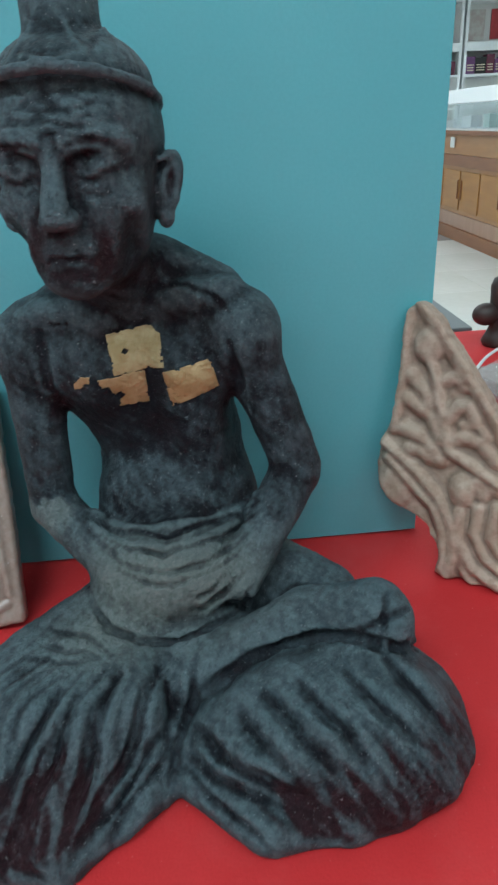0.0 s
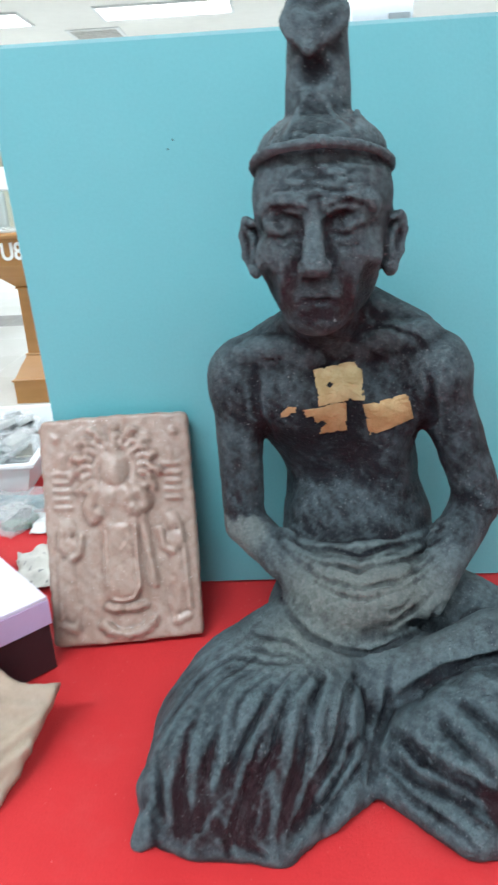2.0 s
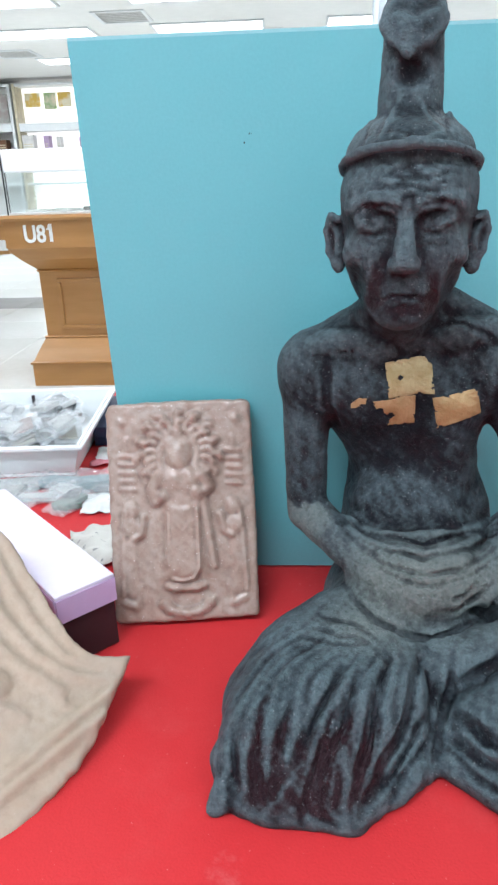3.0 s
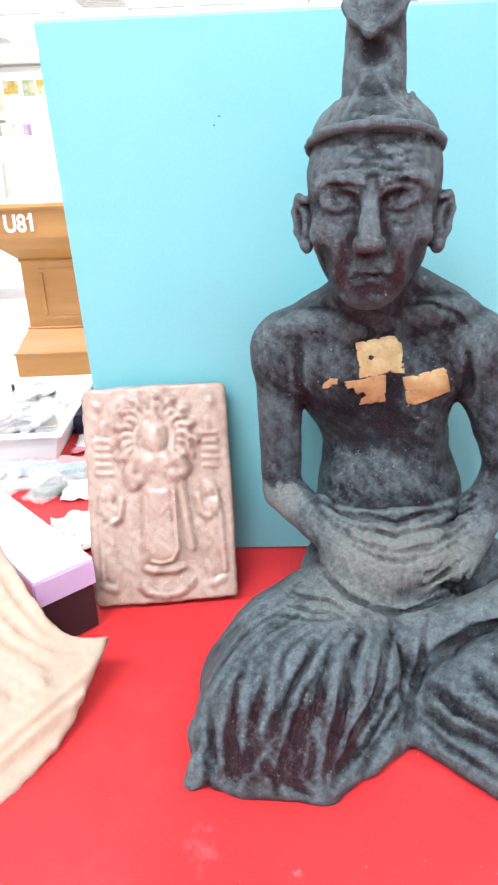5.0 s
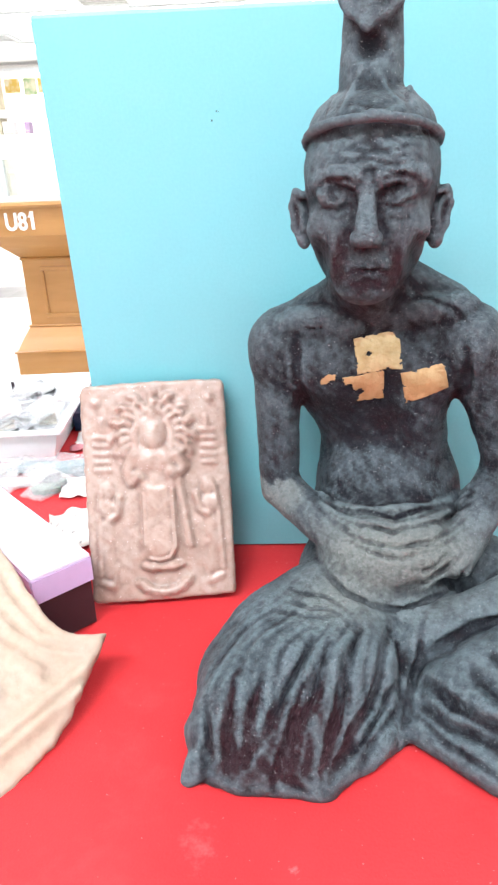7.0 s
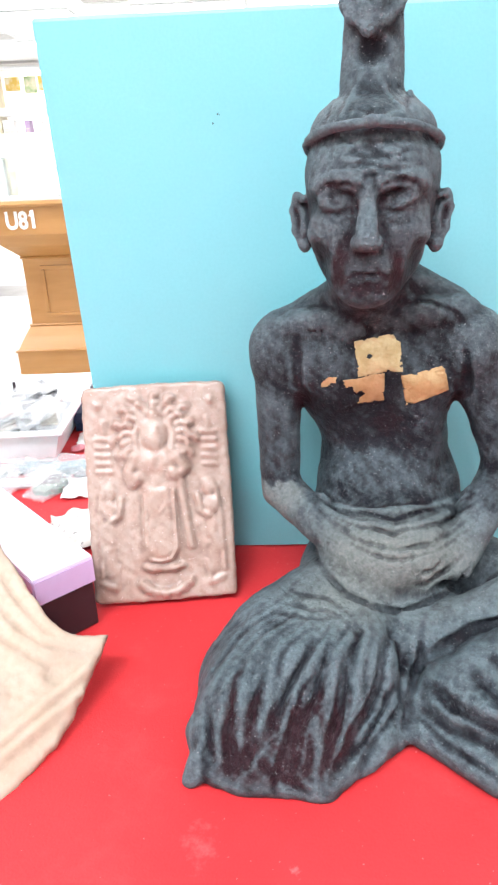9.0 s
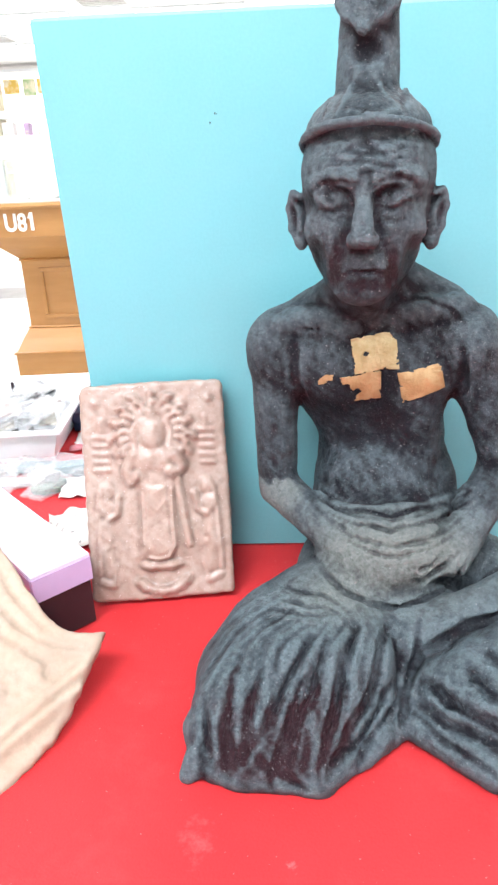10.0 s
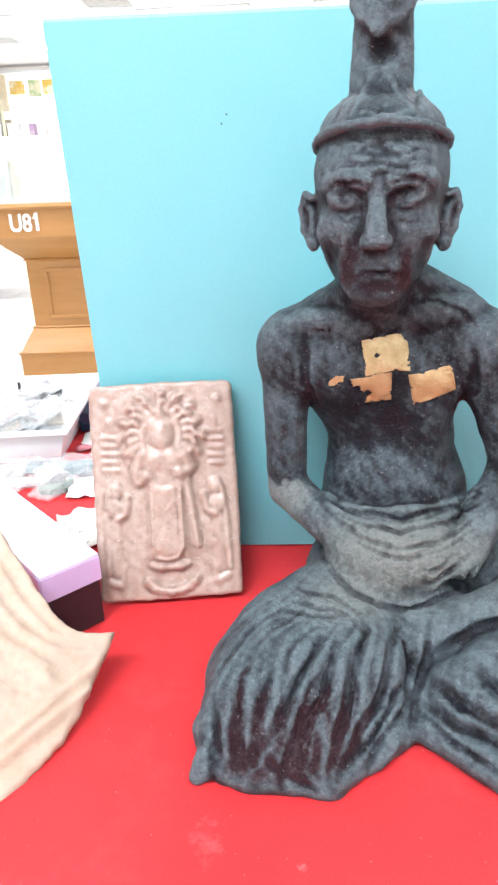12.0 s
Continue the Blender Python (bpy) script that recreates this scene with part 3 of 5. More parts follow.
        fg([(8 * e, -0.6), (13 * e, -2.4), (19 * e, 0)], 1.1, 0.4, 1.5)
        hb(17 * e, 20.5, -8, (9, 5.5, 10), 9)
        hb(22.5 * e, 25, -21, (4.5, 8, 9), 8, True)
        fg([(7.5 * e, -6), (10.5 * e, -13), (13 * e, -20), (13 * e, -28)], 3.2, 1.1, 5)
        # ears
        hb(31.4 * e, -2, -2.5, (4.8, 8.5, 13), 3, tilt=-8, roll=14 * e)
        hb(34 * e, 5.4, -1, (2.2, 3.0, 6.2), 2, True, roll=12 * e)
        hb(30 * e, 2.5, -13.5, (3.2, 4, 4), 1.5)
        hl([(30 * e, 6, 7), (33.5 * e, 4, 8.5), (36 * e, 2, 2), (34.6 * e, 2.5, -7), (31 * e, 4, -14)], 1.4, 1.5)
    # nose, mouth, chin
    s.add(sphere_cone(at(-0.5, 33, 13), at(0, 39.8, -7.5), 2.8, 4.8), 2)
    hb(0, 39.6, -9.4, (5.4, 4.0, 3.0), 2)
    hb(-4.2, 35.8, -9.4, (2.7, 3.8, 3.2), 2.5)
    hb(4.2, 35.8, -9.4, (2.7, 3.8, 3.2), 2.5)
    hb(0, 28, -20, (12, 6.5, 9), 6)
    fg([(-10.5, -24.6), (-5, -23.2), (0, -22.9), (5, -23.2), (10.5, -24.6)], 1.2, 1.8, 0.8)
    fg([(-4, -29.5), (4, -29.5)], 2.2, 0.35, 4)
    hb(0, 27.5, -32, (11, 6, 6), 6)
    # forehead lines
    for w, d, h, wave in ((17.5, 0.8, 12, 0.4), (20.2, 1.3, 20, 0.8), (22.6, 1.0, 15, 1.6), (24.8, 1.4, 21, 2.3), (27.2, 1.0, 16, 3.1), (29.4, 0.8, 19, 4.0)):
        fg([(h * (q / 4 - 1) + 2 * math.sin(wave), w + 0.6 * math.sin(1.7 * q + wave) - 0.04 * abs(q - 4) ** 2) for q in range(9)], 0.8, d * 0.7, 0.8)
    fg([(-3, 12), (-2, 17.5)], 1.0, 1.2)
    fg([(2.5, 12), (2, 18)], 1.0, 1.2)
    # band and cap

    def ring(x, y, z):
        u = cy * (x - hx) + sy * (y - hy)
        v = sy * (x - hx) - cy * (y - hy)
        q = (np.sqrt(((u - 0.2) / 29.6) ** 2 + ((v + 1) / 36.5) ** 2) - 1) * 33
        return np.sqrt(q * q + (z - hz - 28.5 - 0.22 * v) ** 2) - 2.0
    s.add((ring, np.array(at(0, 0, 31)) - 45, np.array(at(0, 0, 31)) + 45), 1.2)
    hb(0, -2, 32, (28, 33, 19), 2)
    s.add(sphere_cone(at(-0.9, 2, 34), at(-0.9, -1, 82), 14.6, 12.3), 2.5)
    # folded edges of the cap in front, a loose leaf of clay on either side
    fc([(-1, 62), (-6, 51), (-12, 39)], 1.2, 0.6, 1.2)
    fc([(-3, 61), (5, 51), (11.5, 41)], 1.0, 0.6, 1.0)
    fc([(-11, 40), (0, 38.5), (11, 40)], 1.0, 0.4, 1.5)
    for k in range(4):
        hb(-20.5 + 0.9 * k, 10 - 3 * k, 40 + 1.6 * k, (1.3, 2.2, 3.4), 0.8, roll=24)
    hb(15.6, 6, 43, (2.2, 4, 7), 1.2, roll=-3)
    hb(18, 3, 41.2, (2.0, 4, 6.2), 1.2, roll=-8)
    hb(20.5, 1, 39.2, (1.8, 4, 5), 1.2, roll=-16)
    fg([(13.8, 52), (13.8, 40)], 1.0, 1.6, 0.8)
    fg([(-16.5, 46), (-19, 38)], 1.0, 1.2, 0.8)
    # the folded end of the top-knot: a flap over a hollow
    hb(-1.2, -1, 86, (13.2, 11, 12), 3)
    hb(-1.2, 8, 83, (13.6, 4.2, 11.5), 2.5, tilt=-32)
    hb(-0.8, 14.5, 64, (9.5, 4.5, 6.5), 2, True)
    s.add(sphere_cone(at(0, 10, 80), at(-2.5, 15.5, 70.5), 8, 2.2, 0.5), 3)
    hl([(-14, 8, 82), (-10, 12, 76), (-4, 15, 71.5), (3.5, 12.5, 75), (11, 8, 83)], 1.1, 2.5)
    fg([(-8, 90), (0, 87), (9, 91)], 2.5, 1.2, 3)
    # hand-modelled unevenness
    s.ripple((-100, -228, 0), (182, -8, 345), lambda x, y, z: 0.3 * np.sin(x * 0.21 + 1.7 * np.sin(z * 0.13)) * np.sin(y * 0.19 + z * 0.17) + 0.14 * np.sin(x * 0.53 + z * 0.31) * np.sin(y * 0.47 - z * 0.41) + 0.1 * np.sin(x * 1.1 + 2 * np.sin(z * 0.7)) * np.sin(z * 0.9 + y * 0.8))
    return s


s = seated_statue(STEP)
sv, sf = s.mesh()
low = s.d[:, :, 0] < 0
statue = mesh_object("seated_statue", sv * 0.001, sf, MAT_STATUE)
tagged(statue, "dark slate clay statue of a seated hermit on red cloth", "statue")
me = statue.data


def masks(v):
    """Where dust lies and where the undercoat shows: by the figure's parts, with shading by slope, ridges and hollows
    painted in.
    """
    x, y, z = v[:, 0], v[:, 1], v[:, 2]
    wob = 2.5 * np.sin(x * 0.31 + z * 0.2) + 1.5 * np.sin(x * 0.8)

    def spot(c, r):
        return np.exp(-sum(((v[:, i] - c[i]) / r[i]) ** 2 for i in range(3)))
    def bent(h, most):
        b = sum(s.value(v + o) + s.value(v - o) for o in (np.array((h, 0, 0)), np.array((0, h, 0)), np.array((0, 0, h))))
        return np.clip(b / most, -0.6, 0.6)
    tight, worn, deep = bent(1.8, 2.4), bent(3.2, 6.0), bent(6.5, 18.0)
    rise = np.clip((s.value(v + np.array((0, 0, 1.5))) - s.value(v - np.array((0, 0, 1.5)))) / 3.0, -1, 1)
    cloth = np.clip((83 + 0.3 * wob - z + 0.05 * np.abs(x - 26)) / 1.5, 0, 1)
    arm = np.clip(np.maximum(-20 - x, x - 66) / 6, 0, 1) * np.clip((y + 96) / 10, 0, 1)
    fore = np.clip((91 + wob * 0.6 - z) / 2, 0, 1) * arm
    # torso and arms mostly dark, dust on the shoulders, face and cap, more on the skirt and most on the waist cloth
    dust_shade = np.full(len(v), 0.19)
    dust_shade += 0.26 * np.clip((z - 160) / 14, 0, 1) * np.clip((206 - z) / 8, 0, 1)
    dust_shade += 0.12 * spot((-46, -70, 130), (20, 30, 30)) + 0.16 * spot((-16, -96, 163), (17, 30, 12)) + 0.15 * spot((52, -94, 161), (13, 30, 13))
    dust_shade += 0.14 * spot((12, -96, 100), (20, 30, 12)) + 0.12 * spot((42, -96, 98), (12, 30, 14)) - 0.1 * spot((26, -96, 126), (26, 30, 10))
    dust_shade += 0.4 * np.clip((z - 212) / 12, 0, 1)
    dust_shade = np.maximum(dust_shade, np.maximum(0.47 * cloth, 0.6 * fore))
    sash = np.clip(spot((24, -118, 66), (40, 34, 17)) * 1.6, 0, 1) + 0.7 * fore + 0.5 * spot((-12, -140, 52), (22, 16, 10))
    # the cap's front is darker; shade under the top-knot flap is painted in too
    dust_shade += 0.3 * np.clip(sash, 0, 1) - 0.3 * spot((4, -124, 280), (11, 18, 9)) - 0.2 * spot((2, -112, 300), (10, 20, 5))
    # lighter tops and ridges, darker undersides and creases: shading painted into the dust
    dust_shade += 0.55 * np.clip(worn, -0.25, 0.6) + 0.24 * np.clip(tight, -0.5, 0.5) + 0.3 * np.clip(deep, -0.4, 0.4) + 0.2 * rise - 0.05
    # the dark bands low on both knees, broken along the folds
    way = np.arctan2(x - 4, -(y + 108))
    lick = 3 * np.sin(way * 17 + 0.8) + 2 * np.sin(way * 41) + 1.5 * np.sin(way * 83 + 1)
    low_left = np.clip((39 + lick - z) / 13, 0, 1) * np.clip((4 - x - 0.4 * lick) / 8, 0, 1) * np.clip((x + 72) / 8, 0, 1) * np.clip((-y - 150) / 12, 0, 1) * np.clip((z - 6 - 0.35 * np.clip(x + 30, 0, 40)) / 5, 0.15, 1)
    slope = 4 * np.sin((x + 0.8 * y) * 0.33) + 3 * np.sin((x + 0.8 * y) * 0.71 + 1)
    low_right = np.clip((34 + slope + 0.12 * (x - 90) - z) / 11, 0, 1) * np.clip((x - 56 + slope) / 10, 0, 1) * np.clip((-y - 166) / 10, 0, 1) * np.clip((z - 6 + 0.2 * (x - 80)) / 6, 0.1, 1)
    hem = np.maximum(low_left, 0.85 * low_right)
    cheeks = sum(spot(at_head(e * 14, 30, -16), (8, 16, 13)) + spot(at_head(e * 14, 32, 14), (10, 10, 1.8)) + 0.5 * spot(at_head(e * 6, 32, 2), (2.5, 14, 9)) + 0.8 * spot(at_head(e * 34, 2, 0), (5, 9, 12)) for e in (-1, 1))
    chin = 0.8 * spot((4, -122, 208), (18, 14, 7)) + 0.8 * spot((8, -80, 200), (26, 24, 9))
    sides = spot((-22, -70, 140), (8, 20, 30)) + spot((58, -74, 140), (8, 20, 30)) + 0.6 * spot((24, -84, 122), (26, 20, 14)) + 0.7 * spot((90, -66, 112), (16, 20, 18)) + 0.6 * spot((-36, -70, 110), (16, 22, 24))
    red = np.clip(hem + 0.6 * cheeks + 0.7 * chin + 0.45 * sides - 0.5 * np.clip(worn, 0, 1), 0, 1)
    dust_shade -= 0.44 * np.clip(hem * (1 - 0.4 * np.clip(worn, 0, 1)), 0, 1) + 0.24 * np.clip(cheeks, 0, 1) + 0.26 * np.clip(chin, 0, 1)
    return np.clip(dust_shade, 0, 1), red, np.clip(sash, 0, 1)


def at_head(u, v, w):
    """The head's own axes: right, ahead and up from its middle."""
    c, n = math.cos(radians(-9)), math.sin(radians(-9))
    return (8.0 + c * u + n * v, -94.0 + n * u - c * v, 236.0 + w)


for key, values in zip(("dust_shade", "undercoat", "ashen"), masks(sv)):
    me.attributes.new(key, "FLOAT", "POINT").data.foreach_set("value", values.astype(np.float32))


# ---- squares of gold leaf pressed on the chest ----
def gold_leaf(corners, material, label, holes=(), seed=0):
    """A thin sheet laid on the statue's front; corners are (x, z) in millimetres, going round."""
    rng = random.Random(seed)
    n = 44
    c = np.array(corners, float)
    verts, faces, idx = [], [], {}
    for i in range(n + 1):
        for j in range(n + 1):
            a, b = i / n, j / n
            p = (c[0] * (1 - a) + c[1] * a) * (1 - b) + (c[3] * (1 - a) + c[2] * a) * b
            idx[i, j] = len(verts)
            verts.append((p[0], p[1]))
    flat = np.array(verts)
    ys = np.linspace(-130, -40, 181)
    depth = np.full(len(flat), -60.0)
    done = np.zeros(len(flat), bool)
    for y in ys:
        val = s.value(np.column_stack((flat[:, 0], np.full(len(flat), y), flat[:, 1])))
        new_hit = (val < 0) & ~done
        depth[new_hit] = y + val[new_hit]
        done |= new_hit
    pts = np.column_stack((flat[:, 0], depth - 0.45, flat[:, 1])) * 0.001
    for i in range(n):
        for j in range(n):
            edge = min(i, j, n - 1 - i, n - 1 - j)
            u, v = (i + 0.5) / n, (j + 0.5) / n
            ragged = noise.noise((u * 5 + seed, v * 5, 0.3)) + 0.6 * noise.noise((u * 13, v * 13 + seed, 1.7))
            if edge < 3 and ragged > (0.12, 0.34, 0.5)[edge]:
                continue
            if any(((u - hu) / hr) ** 2 + ((v - hv) / hq) ** 2 < 1 + 0.8 * ragged for hu, hv, hr, hq in holes):
                continue
            faces.append((idx[i, j], idx[i + 1, j], idx[i + 1, j + 1], idx[i, j + 1]))
    ob = mesh_object("gold_leaf", pts, faces, material)
    bm = bmesh.new()
    bm.from_mesh(ob.data)
    bmesh.ops.delete(bm, geom=[v for v in bm.verts if not v.link_faces], context="VERTS")
    bmesh.ops.solidify(bm, geom=bm.faces[:], thickness=0.0003)
    bm.to_mesh(ob.data)
    bm.free()
    return tagged(smooth_all(ob), label, "gold leaf", "gold leaves on the chest")


gold_leaf([(4, 171), (28, 174.5), (29, 156), (6, 153)], MAT_GOLD_PALE, "pale square of gold leaf stuck on the statue's chest", [(0.3, 0.47, 0.06, 0.08), (0.97, 0.1, 0.06, 0.1)], 1)
gold_leaf([(28, 154), (50, 159), (53, 146), (31, 138)], MAT_GOLD, "orange-gold torn leaf with a crease on the statue's chest", (), 4)
gold_leaf([(-4, 151), (20, 155), (20.5, 139), (0, 137)], MAT_GOLD, "ragged torn gold leaf with a missing corner on the chest", [(0.12, 0.75, 0.26, 0.42), (0.42, 0.6, 0.1, 0.14), (0.02, 0.3, 0.1, 0.5)], 7)
gold_leaf([(-13, 153), (-5, 153), (-6, 148), (-13, 147)], MAT_GOLD, "small torn scrap of gold leaf on the chest", [(0.0, 0.0, 0.35, 0.5), (0.9, 0.95, 0.4, 0.4)], 11)


# ---- the teal backboard ----
board = thing("backboard", pose(0, 0, 0), "teal painted backboard standing upright on red cloth", "board")


def board_slice(name, x0, x1, z0, u0, u1, z1, material, label=""):
    """A layer of the hand-cut board, which is wider at its top."""
    bm = bmesh.new()
    rings = [[bm.verts.new((x, y, z)) for x, y in ((a, 0), (b, 0), (b, 0.009), (a, 0.009))] for a, b, z in ((x0, x1, z0), (u0, u1, z1))]
    for k in range(4):
        bm.faces.new((rings[0][k], rings[0][(k + 1) % 4], rings[1][(k + 1) % 4], rings[1][k]))
    bm.faces.new(rings[0][::-1])
    bm.faces.new(rings[1])
    bmesh.ops.bevel(bm, geom=[e for e in bm.edges if e.verts[0].co.z != e.verts[1].co.z], offset=0.0006, segments=2, affect="EDGES", profile=0.6)
    return part(name, bm, material, board, label)


board_slice("panel", -0.1555, 0.179, 0.0015, -0.1665, 0.182, 0.3344, MAT_BOARD)
# a strip in a paler tone paints in the top edge's highlight
board_slice("top_edge", -0.1665, 0.182, 0.33442, -0.1660, 0.1815, 0.3362, MAT_BOARD_EDGE, "pale top edge with the highlight in its colour")
for x, z, r in ((-0.0672, 0.2853, 0.0006), (-0.0702, 0.2806, 0.0006), (-0.0662, 0.2850, 0.0003)):
    bm = bmesh.new()
    bmesh.ops.create_icosphere(bm, subdivisions=1, radius=r, matrix=Matrix.Translation((x, -0.0004, z)) @ Matrix.Diagonal((1, 0.3, 1.2, 1)))
    part("paint_speck", bm, MAT_SPECK, board, "dark speck")
# a foot behind keeps it upright
bm = bmesh.new()
box(bm, -0.01, 0.01, 0.0095, 0.09, 0.0015, 0.012, 0.001)
box(bm, -0.01, 0.01, 0.0095, 0.02, 0.012, 0.16, 0.001)
part("rear_foot", bm, MAT_BOARD, board)


# ---- table, red cloth ----
table = thing("display_table", pose(0, 0, 0), "folding display table under a red cloth", "table")
boxed("tabletop", (-0.95, 0.62, -0.75, 0.435, -0.03, -0.006), MAT_GREY_TOP, table, 0.002)
for x in (-0.9, 0.56):
    for y in (-0.7, 0.38):
        boxed("leg", (x, x + 0.03, y, y + 0.03, FLOOR, -0.0302), MAT_METAL, table, 0.003)


def tablecloth():
    nx, ny = 150, 120
    x0, x1, y0, y1 = -0.97, 0.64, -0.77, 0.445
    verts, faces = [], []
    for j in range(ny + 1):
        for i in range(nx + 1):
            x, y = x0 + (x1 - x0) * i / nx, y0 + (y1 - y0) * j / ny
            z = 0.0009 * noise.noise((x * 7, y * 7, 0)) + 0.0004 * noise.noise((x * 25, y * 25, 3))
            z = min(z, 0.0) - 0.0003
            over = max(x0 + 0.02 - x, x - x1 + 0.02, y0 + 0.02 - y, y - y1 + 0.012, 0)
            verts.append((x, y, z - over * 0.3))
            if i < nx and j < ny:
                k = j * (nx + 1) + i
                faces.append((k, k + 1, k + nx + 2, k + nx + 1))
    # skirts that hang over the rim
    rim = [(i, 0) for i in range(nx + 1)] + [(nx, j) for j in range(1, ny + 1)] + [(i, ny) for i in range(nx - 1, -1, -1)] + [(0, j) for j in range(ny - 1, 0, -1)]
    ring = [j * (nx + 1) + i for i, j in rim]
    prev = ring
    for level in range(1, 9):
        cur = []
        for q, k in enumerate(ring):
            x, y, z = verts[k]
            out = 0.012 * math.sin(q * 0.55) * level / 8 + 0.008
            i, j = rim[q]
            dx = (i == nx) - (i == 0)
            dy = (j == ny) - (j == 0)
            cur.append(len(verts))
            verts.append((x + dx * out, y + dy * out, -0.06 * level))
        for q in range(len(ring)):
            w = (q + 1) % len(ring)
            faces.append((prev[q], cur[q], cur[w], prev[w]))
        prev = cur
    ob = mesh_object("tablecloth", verts, faces, MAT_CLOTH)
    return tagged(ob, "bright red cloth spread flat over the display table", "tablecloth")


tablecloth()


# ---- relief plates: terracotta ----
def polygon_field(pts):
    p = np.array(pts, float)
    q = np.roll(p, -1, 0)

    def f(u, w):
        best, sign = np.full(np.broadcast(u, w).shape, 1e9), np.ones(np.broadcast(u, w).shape)
        for (ax, ay), (bx, by) in zip(p, q):
            ex, ey = bx - ax, by - ay
            t = np.clip(((u - ax) * ex + (w - ay) * ey) / (ex * ex + ey * ey), 0, 1)
            best = np.minimum(best, (u - ax - t * ex) ** 2 + (w - ay - t * ey) ** 2)
            c1, c2, c3 = w >= ay, w < by, ex * (w - ay) > ey * (u - ax)
            sign = np.where((c1 & c2 & c3) | (~c1 & ~c2 & ~c3), -sign, sign)
        return np.sqrt(best) * sign
    return f


def rounded(pts, times=2):
    """Corners cut twice, for a soft outline."""
    p = [np.array(a, float) for a in pts]
    for _ in range(times):
        p = [v for a, b in zip(p, p[1:] + p[:1]) for v in (a * 0.78 + b * 0.22, a * 0.22 + b * 0.78)]
    return p


def line_d(u, w, pts):
    best = 1e9
    for (ax, ay), (bx, by) in zip(pts, pts[1:]):
        ex, ey = bx - ax, by - ay
        t = np.clip(((u - ax) * ex + (w - ay) * ey) / (ex * ex + ey * ey), 0, 1)
        best = np.minimum(best, np.hypot(u - ax - t * ex, w - ay - t * ey))
    return best


def weathered(a, times):
    """Softens a carved height map."""
    for _ in range(times):
        a = np.pad(a, 1, mode="edge")
        a = (a[:-2, 1:-1] + a[2:, 1:-1] + a[1:-1, :-2] + a[1:-1, 2:] + 2 * a[1:-1, 1:-1]) / 6
    return a


def relief_plate(name, outline, thick, relief, step, material, m, edge=2.0, wear=2, chips=0.0):
    """A slab in millimetres, u across and w up, its face towards -y carved by relief(u, w)."""
    field = polygon_field(outline)
    o = np.array(outline)
    lo, hi = o.min(0) - 4, o.max(0) + 4
    sc = Sculpt((lo[0], -thick - 16, lo[1]), (hi[0], 4, hi[1]), step)
    x, y, z = sc.axes[0][:, None, None], sc.axes[1][None, :, None], sc.axes[2][None, None, :]
    u, w = sc.axes[0][:, None], sc.axes[2][None, :]
    bite = chips * (np.sin(0.17 * u + 0.23 * w + 1) * np.sin(0.31 * w - 0.11 * u) + 0.5 * np.sin(0.53 * u + 0.37 * w + 2 * np.sin(0.19 * w)) + 0.3 * np.sin(1.1 * u - 0.9 * w + 1.5 * np.sin(0.3 * u)))
    inside = (field(u, w) + bite)[:, None, :]
    face = (-thick - weathered(relief(u, w), wear))[:, None, :]
    a, b = np.maximum(inside, (face - y) * 0.8), y + 0 * x
    d = np.maximum(a, b)
    r = edge
    near = np.hypot(np.maximum(inside + r, 0), np.maximum(face - y + r, 0)) - r
    sc.d = np.maximum(d, np.where((inside > -r) & (face - y > -r), near, d)).astype(np.float32)
    v, f = sc.mesh()
    ob = mesh_object(name, v * 0.001, f, material)
    ob.matrix_basis = m
    # a curvature mask of the hollows, where shade is painted into the colour
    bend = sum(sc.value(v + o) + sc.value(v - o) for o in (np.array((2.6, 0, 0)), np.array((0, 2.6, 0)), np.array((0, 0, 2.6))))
    ob.data.attributes.new("hollow_shade", "FLOAT", "POINT").data.foreach_set("value", np.clip(-bend / 2.5, 0, 1).astype(np.float32))
    return ob


def frame_from(origin, right, up):
    x = Vector(right).normalized()
    z = Vector(up)
    z = (z - x * z.dot(x)).normalized()
    y = z.cross(x)
    m = Matrix((x, y, z)).transposed().to_4x4()
    m.translation = origin
    return m


